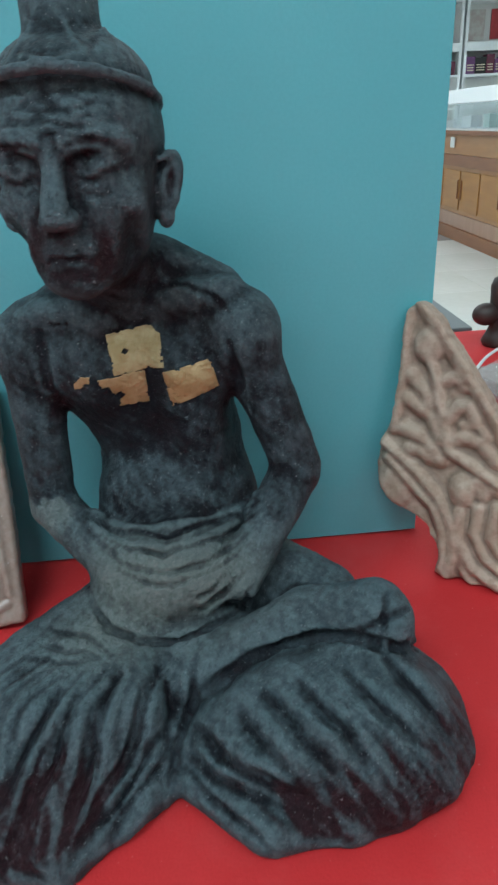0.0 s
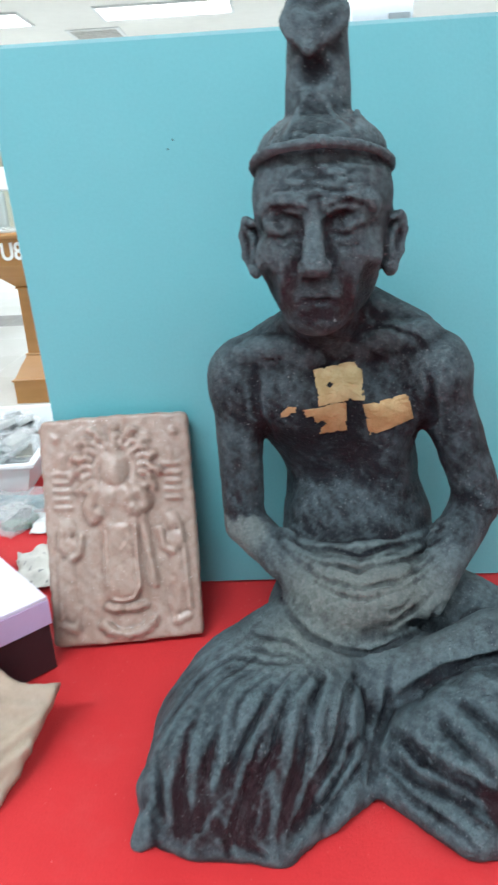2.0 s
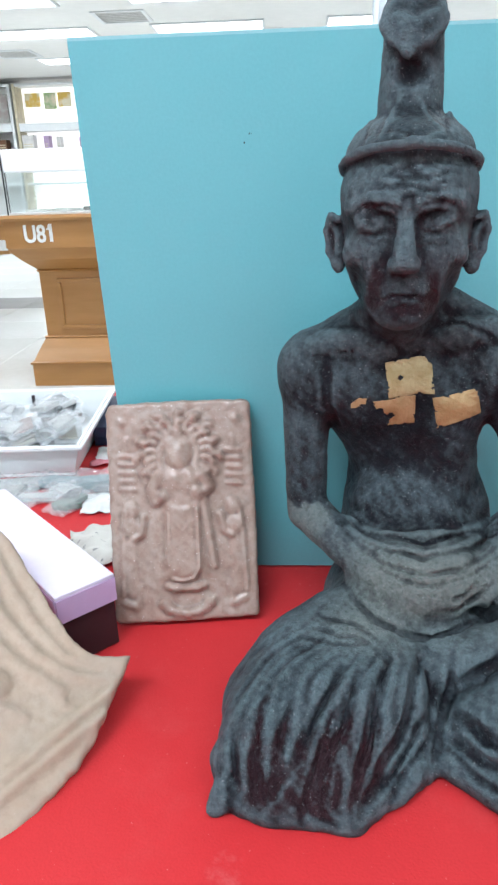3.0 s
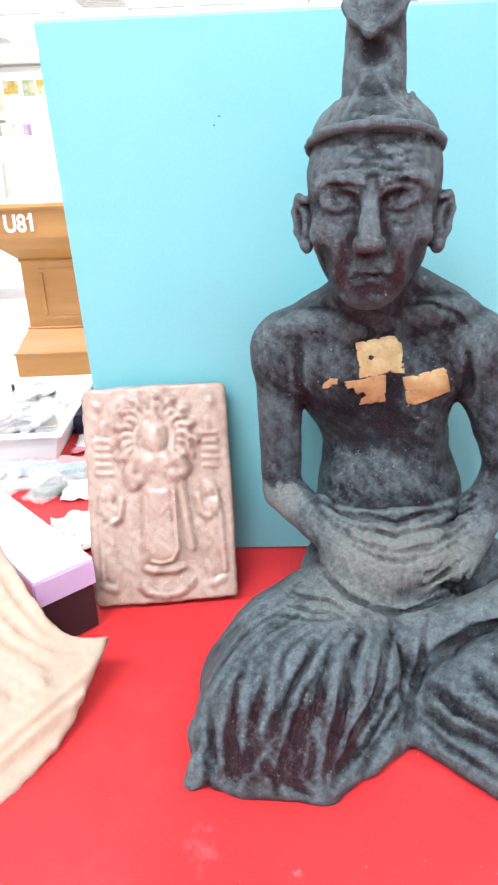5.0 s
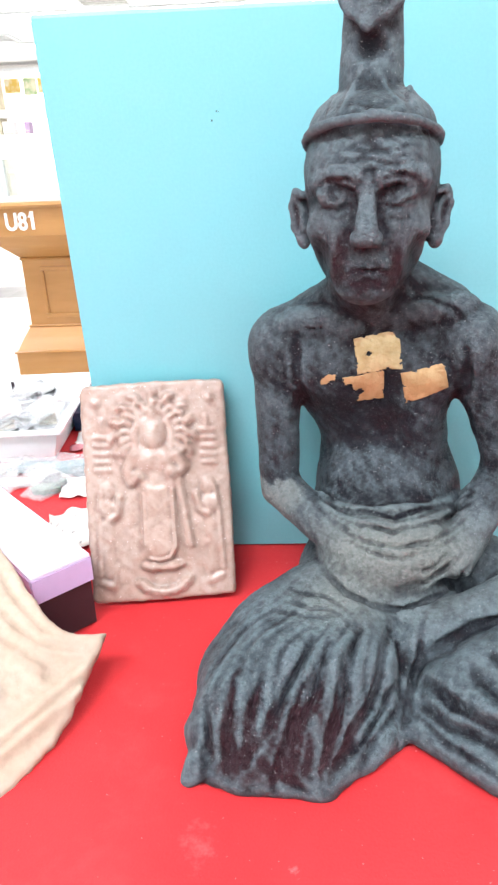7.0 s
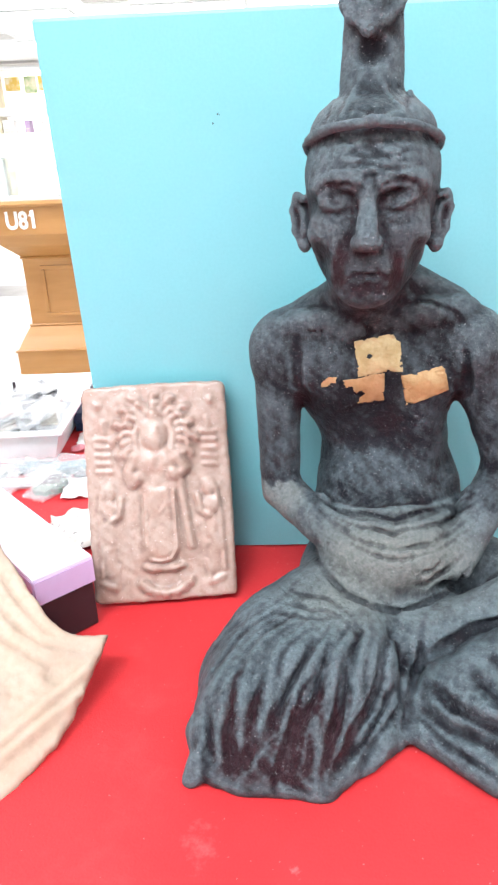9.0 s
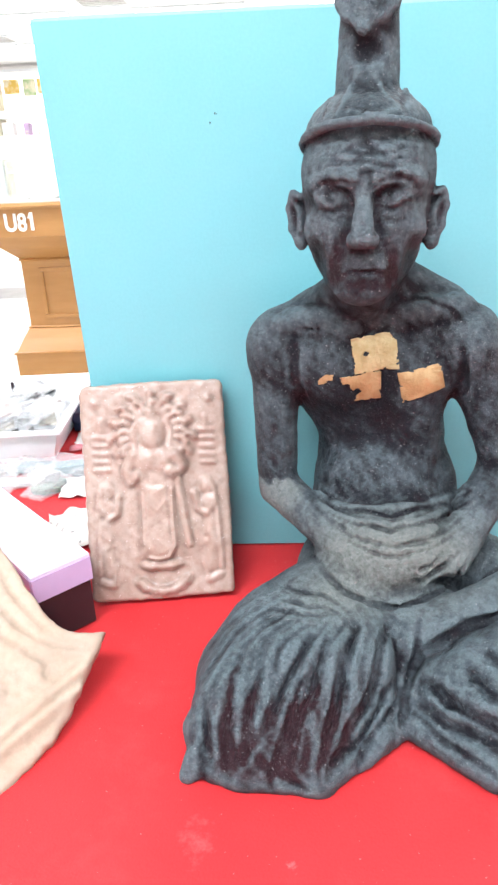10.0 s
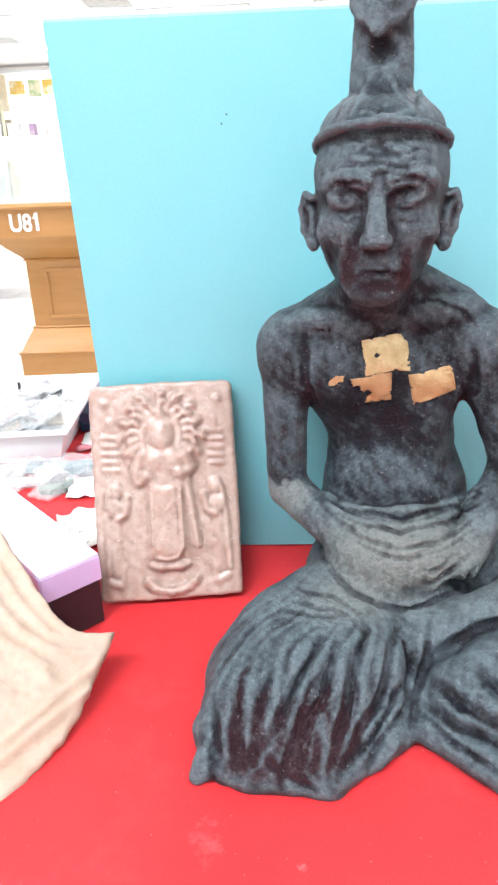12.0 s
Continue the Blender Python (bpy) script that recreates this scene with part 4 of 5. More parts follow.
def plaque_relief(u, w):
    def dome(cx, cw, rx, rw, h):
        return h * np.sqrt(np.clip(1 - ((u - cx) / rx) ** 2 - ((w - cw) / rw) ** 2, 0, None))

    def bar(pts, r, h):
        return h * np.clip(1 - (line_d(u, w, pts) / r) ** 2, 0, None) ** 0.7

    def slab(pts, soft, h):
        return h * np.clip(0.5 - polygon_field(pts)(u, w) / soft, 0, 1)
    z = 0 * u + 0 * w
    # the standing figure in its arched niche
    parts = [dome(-1, 108, 9.5, 14, 3.4), dome(-1, 104.5, 6.8, 10, 4.8), dome(-1, 119, 4, 5, 3.6), bar([(-12, 92), (-13, 106), (-8, 118), (-1, 122), (7, 118), (11, 106), (10, 94)], 2.6, 2.0),
             slab([(-15, 95), (-6, 98), (6, 98), (14, 95), (16, 84), (12, 70), (13, 30), (-11, 28), (-10, 68), (-15, 84)], 7, 2.6), dome(-5, 88, 7, 8, 4.0), dome(6, 88, 7, 8, 4.0), slab([(-9, 74), (8, 74), (10, 34), (6, 26), (-7, 26), (-10, 34)], 6, 3.6),
             bar([(-14, 92), (-18, 83), (-16, 76), (-11, 79)], 4.2, 3.6), bar([(13, 92), (17, 84), (11, 79)], 4.2, 3.8), dome(9.5, 81, 5, 5, 5.4), dome(-12, 79, 3.6, 4.2, 4.8), bar([(9.5, 70), (10, 34), (6, 27), (-1, 25.5), (-7, 27)], 1.3, 4.6), bar([(-9.5, 68), (-10, 36)], 1.2, 3.8),
             bar([(14, 76), (17, 50), (19, 34)], 2.6, 2.8), bar([(-5, 62), (0, 56), (5, 63)], 1.2, 4.2), bar([(-10, 22), (0, 20.5), (12, 22)], 2.6, 3.2), dome(-5, 21, 4.6, 3.2, 4.0), dome(6, 21, 4.6, 3.2, 4.0)]
    for k in range(7):                                      # petals of the lotus under the feet
        a = radians(200 + 140 * k / 6)
        cx, cw = 1 + 15 * math.cos(a), 14 + 9 * math.sin(a)
        parts.append(dome(cx, cw, 4.2, 3.4, 3.0))
    parts.append(bar([(-14, 13), (-6, 7), (2, 6), (10, 7), (18, 14)], 1.4, 2.6))
    for ring, count, far in ((19, 15, 4.6), (25, 11, 3.4)):       # two rows of leaves round the head
        for k in range(count):
            a = radians(-24 + 228 * k / (count - 1))
            grow = 1.0 + 0.3 * math.sin(k * 2.3 + ring)
            cx, cw = -1 + ring * 0.96 * math.cos(a), 105 + ring * math.sin(a)
            if cw > 132:
                continue
            bend = 0.8 if math.cos(a) < 0 else -0.8
            tip = (cx + far * grow * math.cos(a + bend), cw + far * 0.8 * grow * math.sin(a + bend))
            parts.append(bar([(cx - 2 * math.cos(a), cw - 2 * math.sin(a)), (cx + 1.5 * math.cos(a), cw + 1.5 * math.sin(a)), tip], 2.4, 2.3 + 0.5 * math.sin(k * 1.9)))
            parts.append(dome(tip[0], tip[1] + 0.4, 2.4, 2.0, 2.6 if ring < 20 else 1.6))
    for e, lift in ((-1, 0), (1, 1.5)):                     # side pillars, rosettes and attendants
        for k in range(5):
            parts.append(bar([(e * 33.5 - 4, 105 + lift - 5.2 * k), (e * 33.5 + 4, 104.4 + lift - 5.2 * k)], 1.7, 1.3 + 0.3 * math.sin(k * 1.7 + e)))
        parts += [dome(e * 36, 126, 3.4, 3.0, 1.0), dome(e * 36, 126, 1.3, 1.3, 2.0), bar([(e * 33, 115), (e * 33, 109)], 2.4, 1.0)]
        parts += [dome(e * 32, 71, 4.8, 6, 2.4), dome(e * 33, 60, 6, 6.5, 2.6), bar([(e * 24, 66), (e * 26, 56), (e * 31, 53)], 2.6, 2.8), bar([(e * 36, 70), (e * 37, 60)], 1.8, 2.4), bar([(e * 33, 50), (e * 34, 34), (e * 32, 20)], 4.5, 1.5),
                  bar([(e * 38, 56), (e * 39, 18)], 1.6, 1.6), bar([(e * 30, 40), (e * 37, 39)], 1.5, 1.4), bar([(e * 30, 35), (e * 36, 34)], 1.4, 1.2), bar([(e * 38, 13), (e * 30, 10)], 2.6, 1.6), bar([(e * 28, 24), (e * 30, 12)], 1.8, 1.2)]
    for p in parts:
        z = np.maximum(z, p) + 0.14 * np.minimum(z, p)
    mass = slab([(-19, 96), (-8, 99), (6, 99), (18, 96), (20, 82), (17, 66), (19, 26), (-16, 25), (-15, 66), (-20, 82)], 14, 1.5) + slab([(-21, 90), (-19, 114), (-10, 126), (9, 126), (19, 114), (20, 90)], 10, 0.8)
    rough = 0.28 * np.sin(u * 0.55 + 1.3 * np.sin(w * 0.31)) * np.sin(w * 0.47 + u * 0.13) + 0.14 * np.sin(u * 1.3 + 2 * np.sin(w * 0.7)) * np.sin(w * 1.1 + u * 0.4) + 0.5 * np.sin(u * 0.12 + 0.7) * np.sin(w * 0.09)
    return 0.95 * z + mass + rough


plaque_at = frame_from((-0.1114, -0.0613, 0.0005), (88, 9, 0), (-5, 52, 126))
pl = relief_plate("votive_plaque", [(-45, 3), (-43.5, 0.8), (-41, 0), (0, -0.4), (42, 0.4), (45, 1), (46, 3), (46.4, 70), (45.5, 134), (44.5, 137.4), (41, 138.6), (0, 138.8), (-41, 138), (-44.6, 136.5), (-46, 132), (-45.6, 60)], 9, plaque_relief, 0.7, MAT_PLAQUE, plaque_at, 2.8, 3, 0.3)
tagged(pl, "pinkish terracotta relief plaque with standing figure, leaning on teal board", "plaque")


# leaf-shaped roof-finial fragment with scrolls
def finial_relief(u, w):
    def ridge(pts, r, h):
        return h * np.clip(1 - (line_d(u, w, pts) / r) ** 2, 0, 1) ** 0.8

    def dome(cx, cw, rx, rw, h):
        return h * np.sqrt(np.clip(1 - ((u - cx) / rx) ** 2 - ((w - cw) / rw) ** 2, 0, None))
    z = 0 * u + 0 * w
    for pts, r, h in (([(-22, 164), (-12, 150), (-3, 138), (11, 119), (24, 100), (36, 78), (44, 48)], 6.5, 6.5), ([(-30, 153), (-29, 123), (-31, 84)], 3.2, 4.5),
                      ([(-14, 126), (-10, 114), (-7, 102), (-3, 90), (0, 79)], 3.2, 5.5), ([(-25, 118), (-19, 113), (-14, 108), (-13, 102)], 4.2, 5.0), ([(-24, 104), (-17, 100), (-10, 96), (-5, 84)], 4.4, 5.2), ([(-24, 86), (-17, 84), (-10, 80), (-4, 72)], 4.6, 5.4),
                      ([(-20, 74), (-14, 76), (-9, 71)], 4.0, 5.5), ([(-3, 96), (2, 104), (7, 106), (11, 99)], 3.8, 5.0), ([(1, 84), (8, 88), (16, 86), (24, 77)], 4.0, 5.0), ([(-6, 118), (0, 122), (4, 116)], 3.6, 4.4), ([(6, 94), (13, 96), (19, 90)], 3.2, 4.2),
                      ([(-34, 75), (-24, 69), (-14, 61), (-2, 49), (8, 33), (10, 16), (8, 2)], 3.6, 6.5), ([(-31, 66), (-22, 58), (-13, 50), (-3, 42), (4, 26), (4, 6)], 3.6, 6.0), ([(30, 63), (20, 68), (13, 72), (0, 78)], 3.4, 6.0), ([(36, 56), (26, 60), (16, 64)], 2.6, 4.5),
                      ([(10, 44), (11, 27), (20, 11), (36, 3)], 3.6, 5.8), ([(19, 48), (19, 32), (26, 19), (36, 13)], 3.4, 5.6), ([(28, 50), (27, 32), (33, 24), (44, 18)], 3.4, 5.4), ([(36, 50), (36, 38), (44, 30)], 3.0, 5.0), ([(-3, 24), (-1, 12), (2, 2)], 2.6, 4.0), ([(14, 20), (16, 8), (22, 0)], 2.6, 4.6)):
        z = np.maximum(z, ridge(pts, r * 1.3, h)) + 0.15 * ridge(pts, r * 2, 1.0)
    z = np.maximum(z, dome(-17, 136, 8.5, 11, 6.5))
    z = np.maximum(z, dome(10, 56, 8, 11, 7.5))
    z = np.maximum(z, dome(-26, 50, 11, 16, 5.0))
    z = np.maximum(z, dome(20, 58, 5, 7, 5.0))
    return z + 0.4 * np.sin(u * 0.5) * np.sin(w * 0.43)


def faced(m, thick):
    """Moves a plate back by its thickness, so that its face lies at the origin."""
    return m @ Matrix.Translation((0, thick * 0.001, 0))


finial_at = faced(frame_from((0.174, -0.048, 0.001), (0.78, -0.625, 0), (0.08, 0.15, 0.98)), 11) @ Matrix.Diagonal((1.13, 1, 1, 1))
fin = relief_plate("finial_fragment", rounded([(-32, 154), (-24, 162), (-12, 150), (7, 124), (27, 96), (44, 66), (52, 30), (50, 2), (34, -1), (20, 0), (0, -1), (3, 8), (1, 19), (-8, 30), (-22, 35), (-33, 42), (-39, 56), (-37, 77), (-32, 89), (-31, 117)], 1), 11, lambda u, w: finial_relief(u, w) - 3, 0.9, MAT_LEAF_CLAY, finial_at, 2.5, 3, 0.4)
tagged(fin, "brown terracotta leaf-shaped finial fragment with carved scrolls, beside the teal board", "carving")


# cream fragment in the foreground, a curved fan of grooves
def fan_relief(u, w):
    def ridge(pts, r, h):
        return h * np.exp(-(line_d(u, w, pts) / r) ** 2)
    z = 0 * u + 0 * w
    for pts, r, h in (([(-80, 66), (-66, 40), (-50, 13), (-33, -5), (-6, -12)], 4.0, 4.2), ([(-86, 48), (-66, 18), (-48, -3), (-30, -14), (-8, -17)], 3.4, 3.4), ([(-98, 44), (-72, 8), (-52, -12), (-34, -22)], 3.0, 2.6),
                      ([(-2, -15), (-25, -35), (-50, -56), (-90, -84)], 3.2, 4.0), ([(-11, -33), (-30, -47), (-49, -62), (-80, -86)], 3.0, 3.4), ([(-44, -19), (-32, -28)], 1.8, 2.2), ([(-90, 20), (-60, -6), (-44, -14)], 2.5, 2.4), ([(-100, 0), (-70, -26), (-52, -34)], 2.5, 2.2)):
        z = np.maximum(z, ridge(pts, r, h))
    z = np.maximum(z, 4 * np.sqrt(np.clip(1 - np.hypot(u + 66, w + 18) ** 2 / 64, 0, 1)))
    lip = 5.0 * np.exp(-(line_d(u, w, [(-92, 80), (-74, 73), (-60, 51), (-47, 29), (-32, 5), (-18, -6), (0, -9)]) / 7.0) ** 2)
    return np.maximum(1.0 * z, lip) + 0.6 * np.sin(u * 0.09 + 0.1 * w) * np.sin(w * 0.11 - 0.06 * u) + 0.12 * np.sin(u * 0.5 + w * 0.2) * np.sin(w * 0.43) - 2.0


fan_at = faced(frame_from((-0.1317, -0.1281, 0.0294), (0.93, 0.3, -0.22), (-0.168, 0.868, 0.471)), 10)
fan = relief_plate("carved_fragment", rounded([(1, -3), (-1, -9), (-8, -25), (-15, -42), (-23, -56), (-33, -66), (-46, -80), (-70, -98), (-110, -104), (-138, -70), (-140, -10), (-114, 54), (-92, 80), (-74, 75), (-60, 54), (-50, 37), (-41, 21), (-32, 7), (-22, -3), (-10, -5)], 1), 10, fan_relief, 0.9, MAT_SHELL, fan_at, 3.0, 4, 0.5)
tagged(fan, "cream terracotta fragment with curved grooves lying on red cloth", "carving")


# ---- card box with a lavender lid ----
card = thing("card_box", frame_from((-0.1485, -0.0865, 0.0006), (0.62, 0.785, 0), (0, 0, 1)), "small black card box with a pale lavender lid on red cloth", "box")
boxed("body", (-0.036, -0.001, 0.001, 0.16, 0.0, 0.046), MAT_BLACK, card, 0.0006)
card.matrix_basis = Matrix.Translation((-0.1485, -0.0865, 0.0006)) @ Matrix.Rotation(radians(44), 4, "Z")
bm = bmesh.new()
box(bm, -0.0372, 0.0, 0.0, 0.161, 0.0462, 0.0485, 0.0006)
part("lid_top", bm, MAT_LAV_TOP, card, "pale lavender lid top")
bm = bmesh.new()
box(bm, -0.0372, 0.0, -0.0006, 0.0008, 0.031, 0.0461)
box(bm, -0.0008, 0.0006, 0.001, 0.161, 0.031, 0.0461)
box(bm, -0.0378, -0.0364, 0.001, 0.161, 0.031, 0.0461)
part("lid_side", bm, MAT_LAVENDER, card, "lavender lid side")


# ---- white tray full of small wrapped goods, loose packets ----
tray = thing("plastic_tray", pose(-0.2415, 0.1515, 0.0008, 0, 0, 4), "white plastic tray heaped with small wrapped goods", "tray")
TW, TD, TH, TT = 0.36, 0.185, 0.034, 0.003
SLOPE = 0.009        # the walls flare outwards


def flared_wall(name, foot, top):
    """A thin wall between two strips on the plan: (x0, x1, y0, y1) at its foot and at its top."""
    bm = bmesh.new()
    rings = [[bm.verts.new(p) for p in ((x0, y0, z), (x1, y0, z), (x1, y1, z), (x0, y1, z))] for (x0, x1, y0, y1), z in ((foot, TT + 0.0002), (top, TH))]
    for k in range(4):
        bm.faces.new((rings[0][k], rings[0][(k + 1) % 4], rings[1][(k + 1) % 4], rings[1][k]))
    bm.faces.new(rings[0][::-1])
    bm.faces.new(rings[1])
    return part(name, bm, MAT_WHITE, tray)


S = SLOPE
boxed("base", (-TW + S, -S, S, TD - S, 0, TT), MAT_WHITE, tray, 0.001)
flared_wall("front_wall", (-TW + S, -S, S, S + TT), (-TW, 0, 0, TT))
flared_wall("back_wall", (-TW + S, -S, TD - S - TT, TD - S), (-TW, 0, TD - TT, TD))
flared_wall("side_wall", (-S - TT, -S, S + TT, TD - S - TT), (-TT, 0, TT, TD - TT))
flared_wall("side_wall", (-TW + S, -TW + S + TT, S + TT, TD - S - TT), (-TW, -TW + TT, TT, TD - TT))
for y0, y1 in ((-0.004, 0.0), (TD, TD + 0.004)):
    boxed("rim", (-TW - 0.004, 0.004, y0 - 0.0006, y1 + 0.0006, TH - 0.003, TH + 0.0005), MAT_WHITE, tray, 0.001)
for x0, x1 in ((-TW - 0.0045, -TW - 0.0006), (0.0006, 0.0045)):
    boxed("rim", (x0, x1, 0.0006, TD - 0.0006, TH - 0.003, TH + 0.0005), MAT_WHITE, tray, 0.001)

boxed("slot", (-0.094, -0.0905, TD - 0.0108, TD - 0.0095, 0.016, 0.031), MAT_BLACK, tray, 0.0, "dark slot")
boxed("slot", (-0.1, -0.0975, 0.0005, 0.0018, 0.02, 0.0305), MAT_METAL, tray, 0.0, "dark slot")
PACK_COLOURS = [(0.42, 0.36, 0.28), (0.3, 0.28, 0.26), (0.5, 0.5, 0.48), (0.2, 0.3, 0.32), (0.35, 0.25, 0.22), (0.12, 0.12, 0.12), (0.55, 0.5, 0.4), (0.15, 0.2, 0.15)]
PACK_MATS = [simple("packed_item_%d" % i, c, tuple(v * 0.6 for v in c), 0.55, 120, 0.3, 0.001) for i, c in enumerate(PACK_COLOURS)]


def film_mesh(w, d, h, rng):
    """A crumpled clear sleeve: a pillow with creases."""
    bm = bmesh.new()
    bmesh.ops.create_grid(bm, x_segments=10, y_segments=8, size=0.5)
    off = rng.uniform(0, 50)
    for v in bm.verts:
        x, y = v.co.x * 2, v.co.y * 2
        bulge = (1 - x ** 4) * (1 - y ** 4)
        z = h * (0.25 + 0.75 * bulge) + h * 0.5 * noise.noise((x * 2.3 + off, y * 2.3, off)) * (0.3 + bulge)
        v.co = (v.co.x * w * (1 + 0.05 * math.sin(y * 7 + off)), v.co.y * d * (1 + 0.05 * math.sin(x * 6 + off)), max(z, 0.0006))
    r = bmesh.ops.duplicate(bm, geom=bm.faces[:])
    for g in r["geom"]:
        if isinstance(g, bmesh.types.BMVert):
            g.co.z = 0.0004
    return bm


def packet(x, y, z, turn, w, d, h, colour, rng, tilt=(0, 0)):
    p = thing("wrapped_packet", pose(x, y, z, tilt[0], tilt[1], turn), rng.choice(["clear plastic sleeve holding a small clay tablet", "small crumpled clear bag with a pale item inside", "flat clear packet with a card inside"]), "packet", "packets on the table")
    smooth_all(part("sleeve", film_mesh(w, d, h, rng), MAT_FILM, p, "crumpled clear film"))
    bm = bmesh.new()
    box(bm, -w * 0.32, w * 0.3, -d * 0.3, d * 0.32, 0.0008, h * 0.62, 0.001)
    part("content", bm, PACK_MATS[colour], p)
    return p


rng = random.Random(5)
for i in range(84):
    u, v = rng.uniform(0.033, TW - 0.033), rng.uniform(0.031, TD - 0.031)
    a = radians(4)
    lx, ly = -u, v
    x, y = -0.2415 + lx * math.cos(a) - ly * math.sin(a), 0.1515 + lx * math.sin(a) + ly * math.cos(a)
    z = 0.0046 + 0.0078 * (i // 21) + rng.uniform(0, 0.003)
    packet(x, y, z, rng.uniform(0, 180), rng.uniform(0.028, 0.052), rng.uniform(0.022, 0.038), rng.uniform(0.005, 0.011), rng.choice([2, 2, 6, 0, 2, 1, 4, 5, 2]), rng, (rng.uniform(-22, 22), rng.uniform(-22, 22)))
for x, y, turn, w, d, h, c in ((-0.226, 0.134, 15, 0.05, 0.026, 0.014, 3), (-0.258, 0.135, -6, 0.055, 0.024, 0.013, 3), (-0.2, 0.142, 36, 0.04, 0.026, 0.012, 2), (-0.237, 0.099, 62, 0.046, 0.026, 0.009, 7), (-0.268, 0.108, 2, 0.056, 0.018, 0.007, 2), (-0.208, 0.121, -14, 0.045, 0.014, 0.007, 5), (-0.305, 0.118, -6, 0.06, 0.04, 0.009, 2),
                               (-0.345, 0.09, 30, 0.07, 0.04, 0.01, 1), (-0.29, 0.08, 75, 0.05, 0.036, 0.008, 0), (-0.33, 0.132, 15, 0.05, 0.028, 0.01, 2), (-0.247, 0.117, -30, 0.04, 0.026, 0.012, 2), (-0.287, 0.137, 10, 0.05, 0.02, 0.01, 2), (-0.188, 0.116, 70, 0.036, 0.024, 0.008, 3), (-0.315, 0.09, -40, 0.05, 0.03, 0.008, 2), (-0.36, 0.125, 5, 0.06, 0.036, 0.01, 4)):
    packet(x, y, 0.0008, turn, w, d, h, c, rng)

def loft_wedge(xs, ys, zs, top_x):
    """A block whose back end is higher and narrower than its front."""
    bm = bmesh.new()
    (x0, x1), (y0, y1), (z0, z1), (u0, u1) = xs, ys, zs, top_x
    q = [bm.verts.new(p) for p in ((x0, y0, 0), (x1, y0, 0), (u1, y1, 0), (u0, y1, 0), (x0, y0, z0 + 0.003), (x1, y0, z0 + 0.003), (u1, y1, z1), (u0, y1, z1))]
    for f in ((0, 1, 2, 3), (4, 5, 6, 7), (0, 1, 5, 4), (1, 2, 6, 5), (2, 3, 7, 6), (3, 0, 4, 7)):
        bm.faces.new([q[k] for k in f])
    return bm


# dark clay tablet, half wrapped
tablet = thing("clay_tablet", pose(-0.2385, 0.094, 0.0008, 0, 0, 12), "small dark brown clay tablet with a greenish edge on red cloth", "tablet")
bm = bmesh.new()
box(bm, -0.011, 0.013, -0.0065, -0.003, 0, 0.005, 0.001)
part("edge", bm, simple("green_glaze", (0.14, 0.19, 0.15), (0.08, 0.11, 0.08), 0.5, 200, 0.4, 0.001), tablet, "greenish glazed edge")
part("face", loft_wedge((-0.012, 0.009), (-0.0028, 0.017), (0.001, 0.009), (0.003, 0.012)), simple("dark_umber_clay", (0.07, 0.05, 0.05), (0.035, 0.028, 0.03), 0.5, 120, 0.4, 0.001), tablet)

# navy box beside the tray, a pink slip
bx = thing("navy_box", pose(-0.2525, 0.236, 0.0008, 0, 0, 4), "small navy blue card box beside the tray", "box")
boxed("body", (0, 0.05, 0, 0.11, 0, 0.009), MAT_NAVY, bx, 0.0006)
boxed("lid", (-0.0008, 0.0508, -0.0008, 0.1108, 0.0092, 0.021), MAT_NAVY, bx, 0.0008)


def paper(name, x, y, turn, w, d, material, label, curl, seed):
    bm = bmesh.new()
    bmesh.ops.create_grid(bm, x_segments=14, y_segments=14, size=0.5)
    for v in bm.verts:
        n = noise.noise((v.co.x * 4 + seed, v.co.y * 4, seed))
        v.co = (v.co.x * w + 0.06 * w * noise.noise((v.co.y * 6, seed, 0)), v.co.y * d + 0.06 * d * noise.noise((v.co.x * 6, seed, 2)), curl * max(0, n + 0.25) + 0.0005)
    bmesh.ops.solidify(bm, geom=bm.faces[:], thickness=0.0003)
    ob = part(name, bm, material)
    ob.matrix_basis = pose(x, y, 0.0008, 0, 0, turn)
    return tagged(smooth_all(ob), label, "paper")


MAT_NEWS = simple("printed_paper", (0.6, 0.58, 0.53), (0.2, 0.2, 0.2), 0.7, 160, 0.2, 0.0006, spread=(0.6, 0.68))
MAT_PINK = simple("pink_paper", (0.62, 0.2, 0.25), (0.68, 0.3, 0.33), 0.6, 40)
paper("crumpled_paper", -0.187, 0.026, 20, 0.05, 0.06, MAT_NEWS, "crumpled printed grey paper on red cloth", 0.012, 3)
paper("pink_slip", -0.224, 0.19, 10, 0.04, 0.012, MAT_PINK, "pink paper slip on red cloth", 0.004, 9)

paper("paper_card", -0.213, 0.1, 8, 0.026, 0.04, MAT_PAPER, "small white paper card on red cloth", 0.003, 21)
paper("paper_card", -0.226, 0.214, 8, 0.036, 0.034, MAT_PAPER, "white paper slip between tray and board", 0.003, 27)
paper("paper_card", -0.3, 0.138, -4, 0.05, 0.024, MAT_PAPER, "white paper slip before the tray", 0.003, 31)

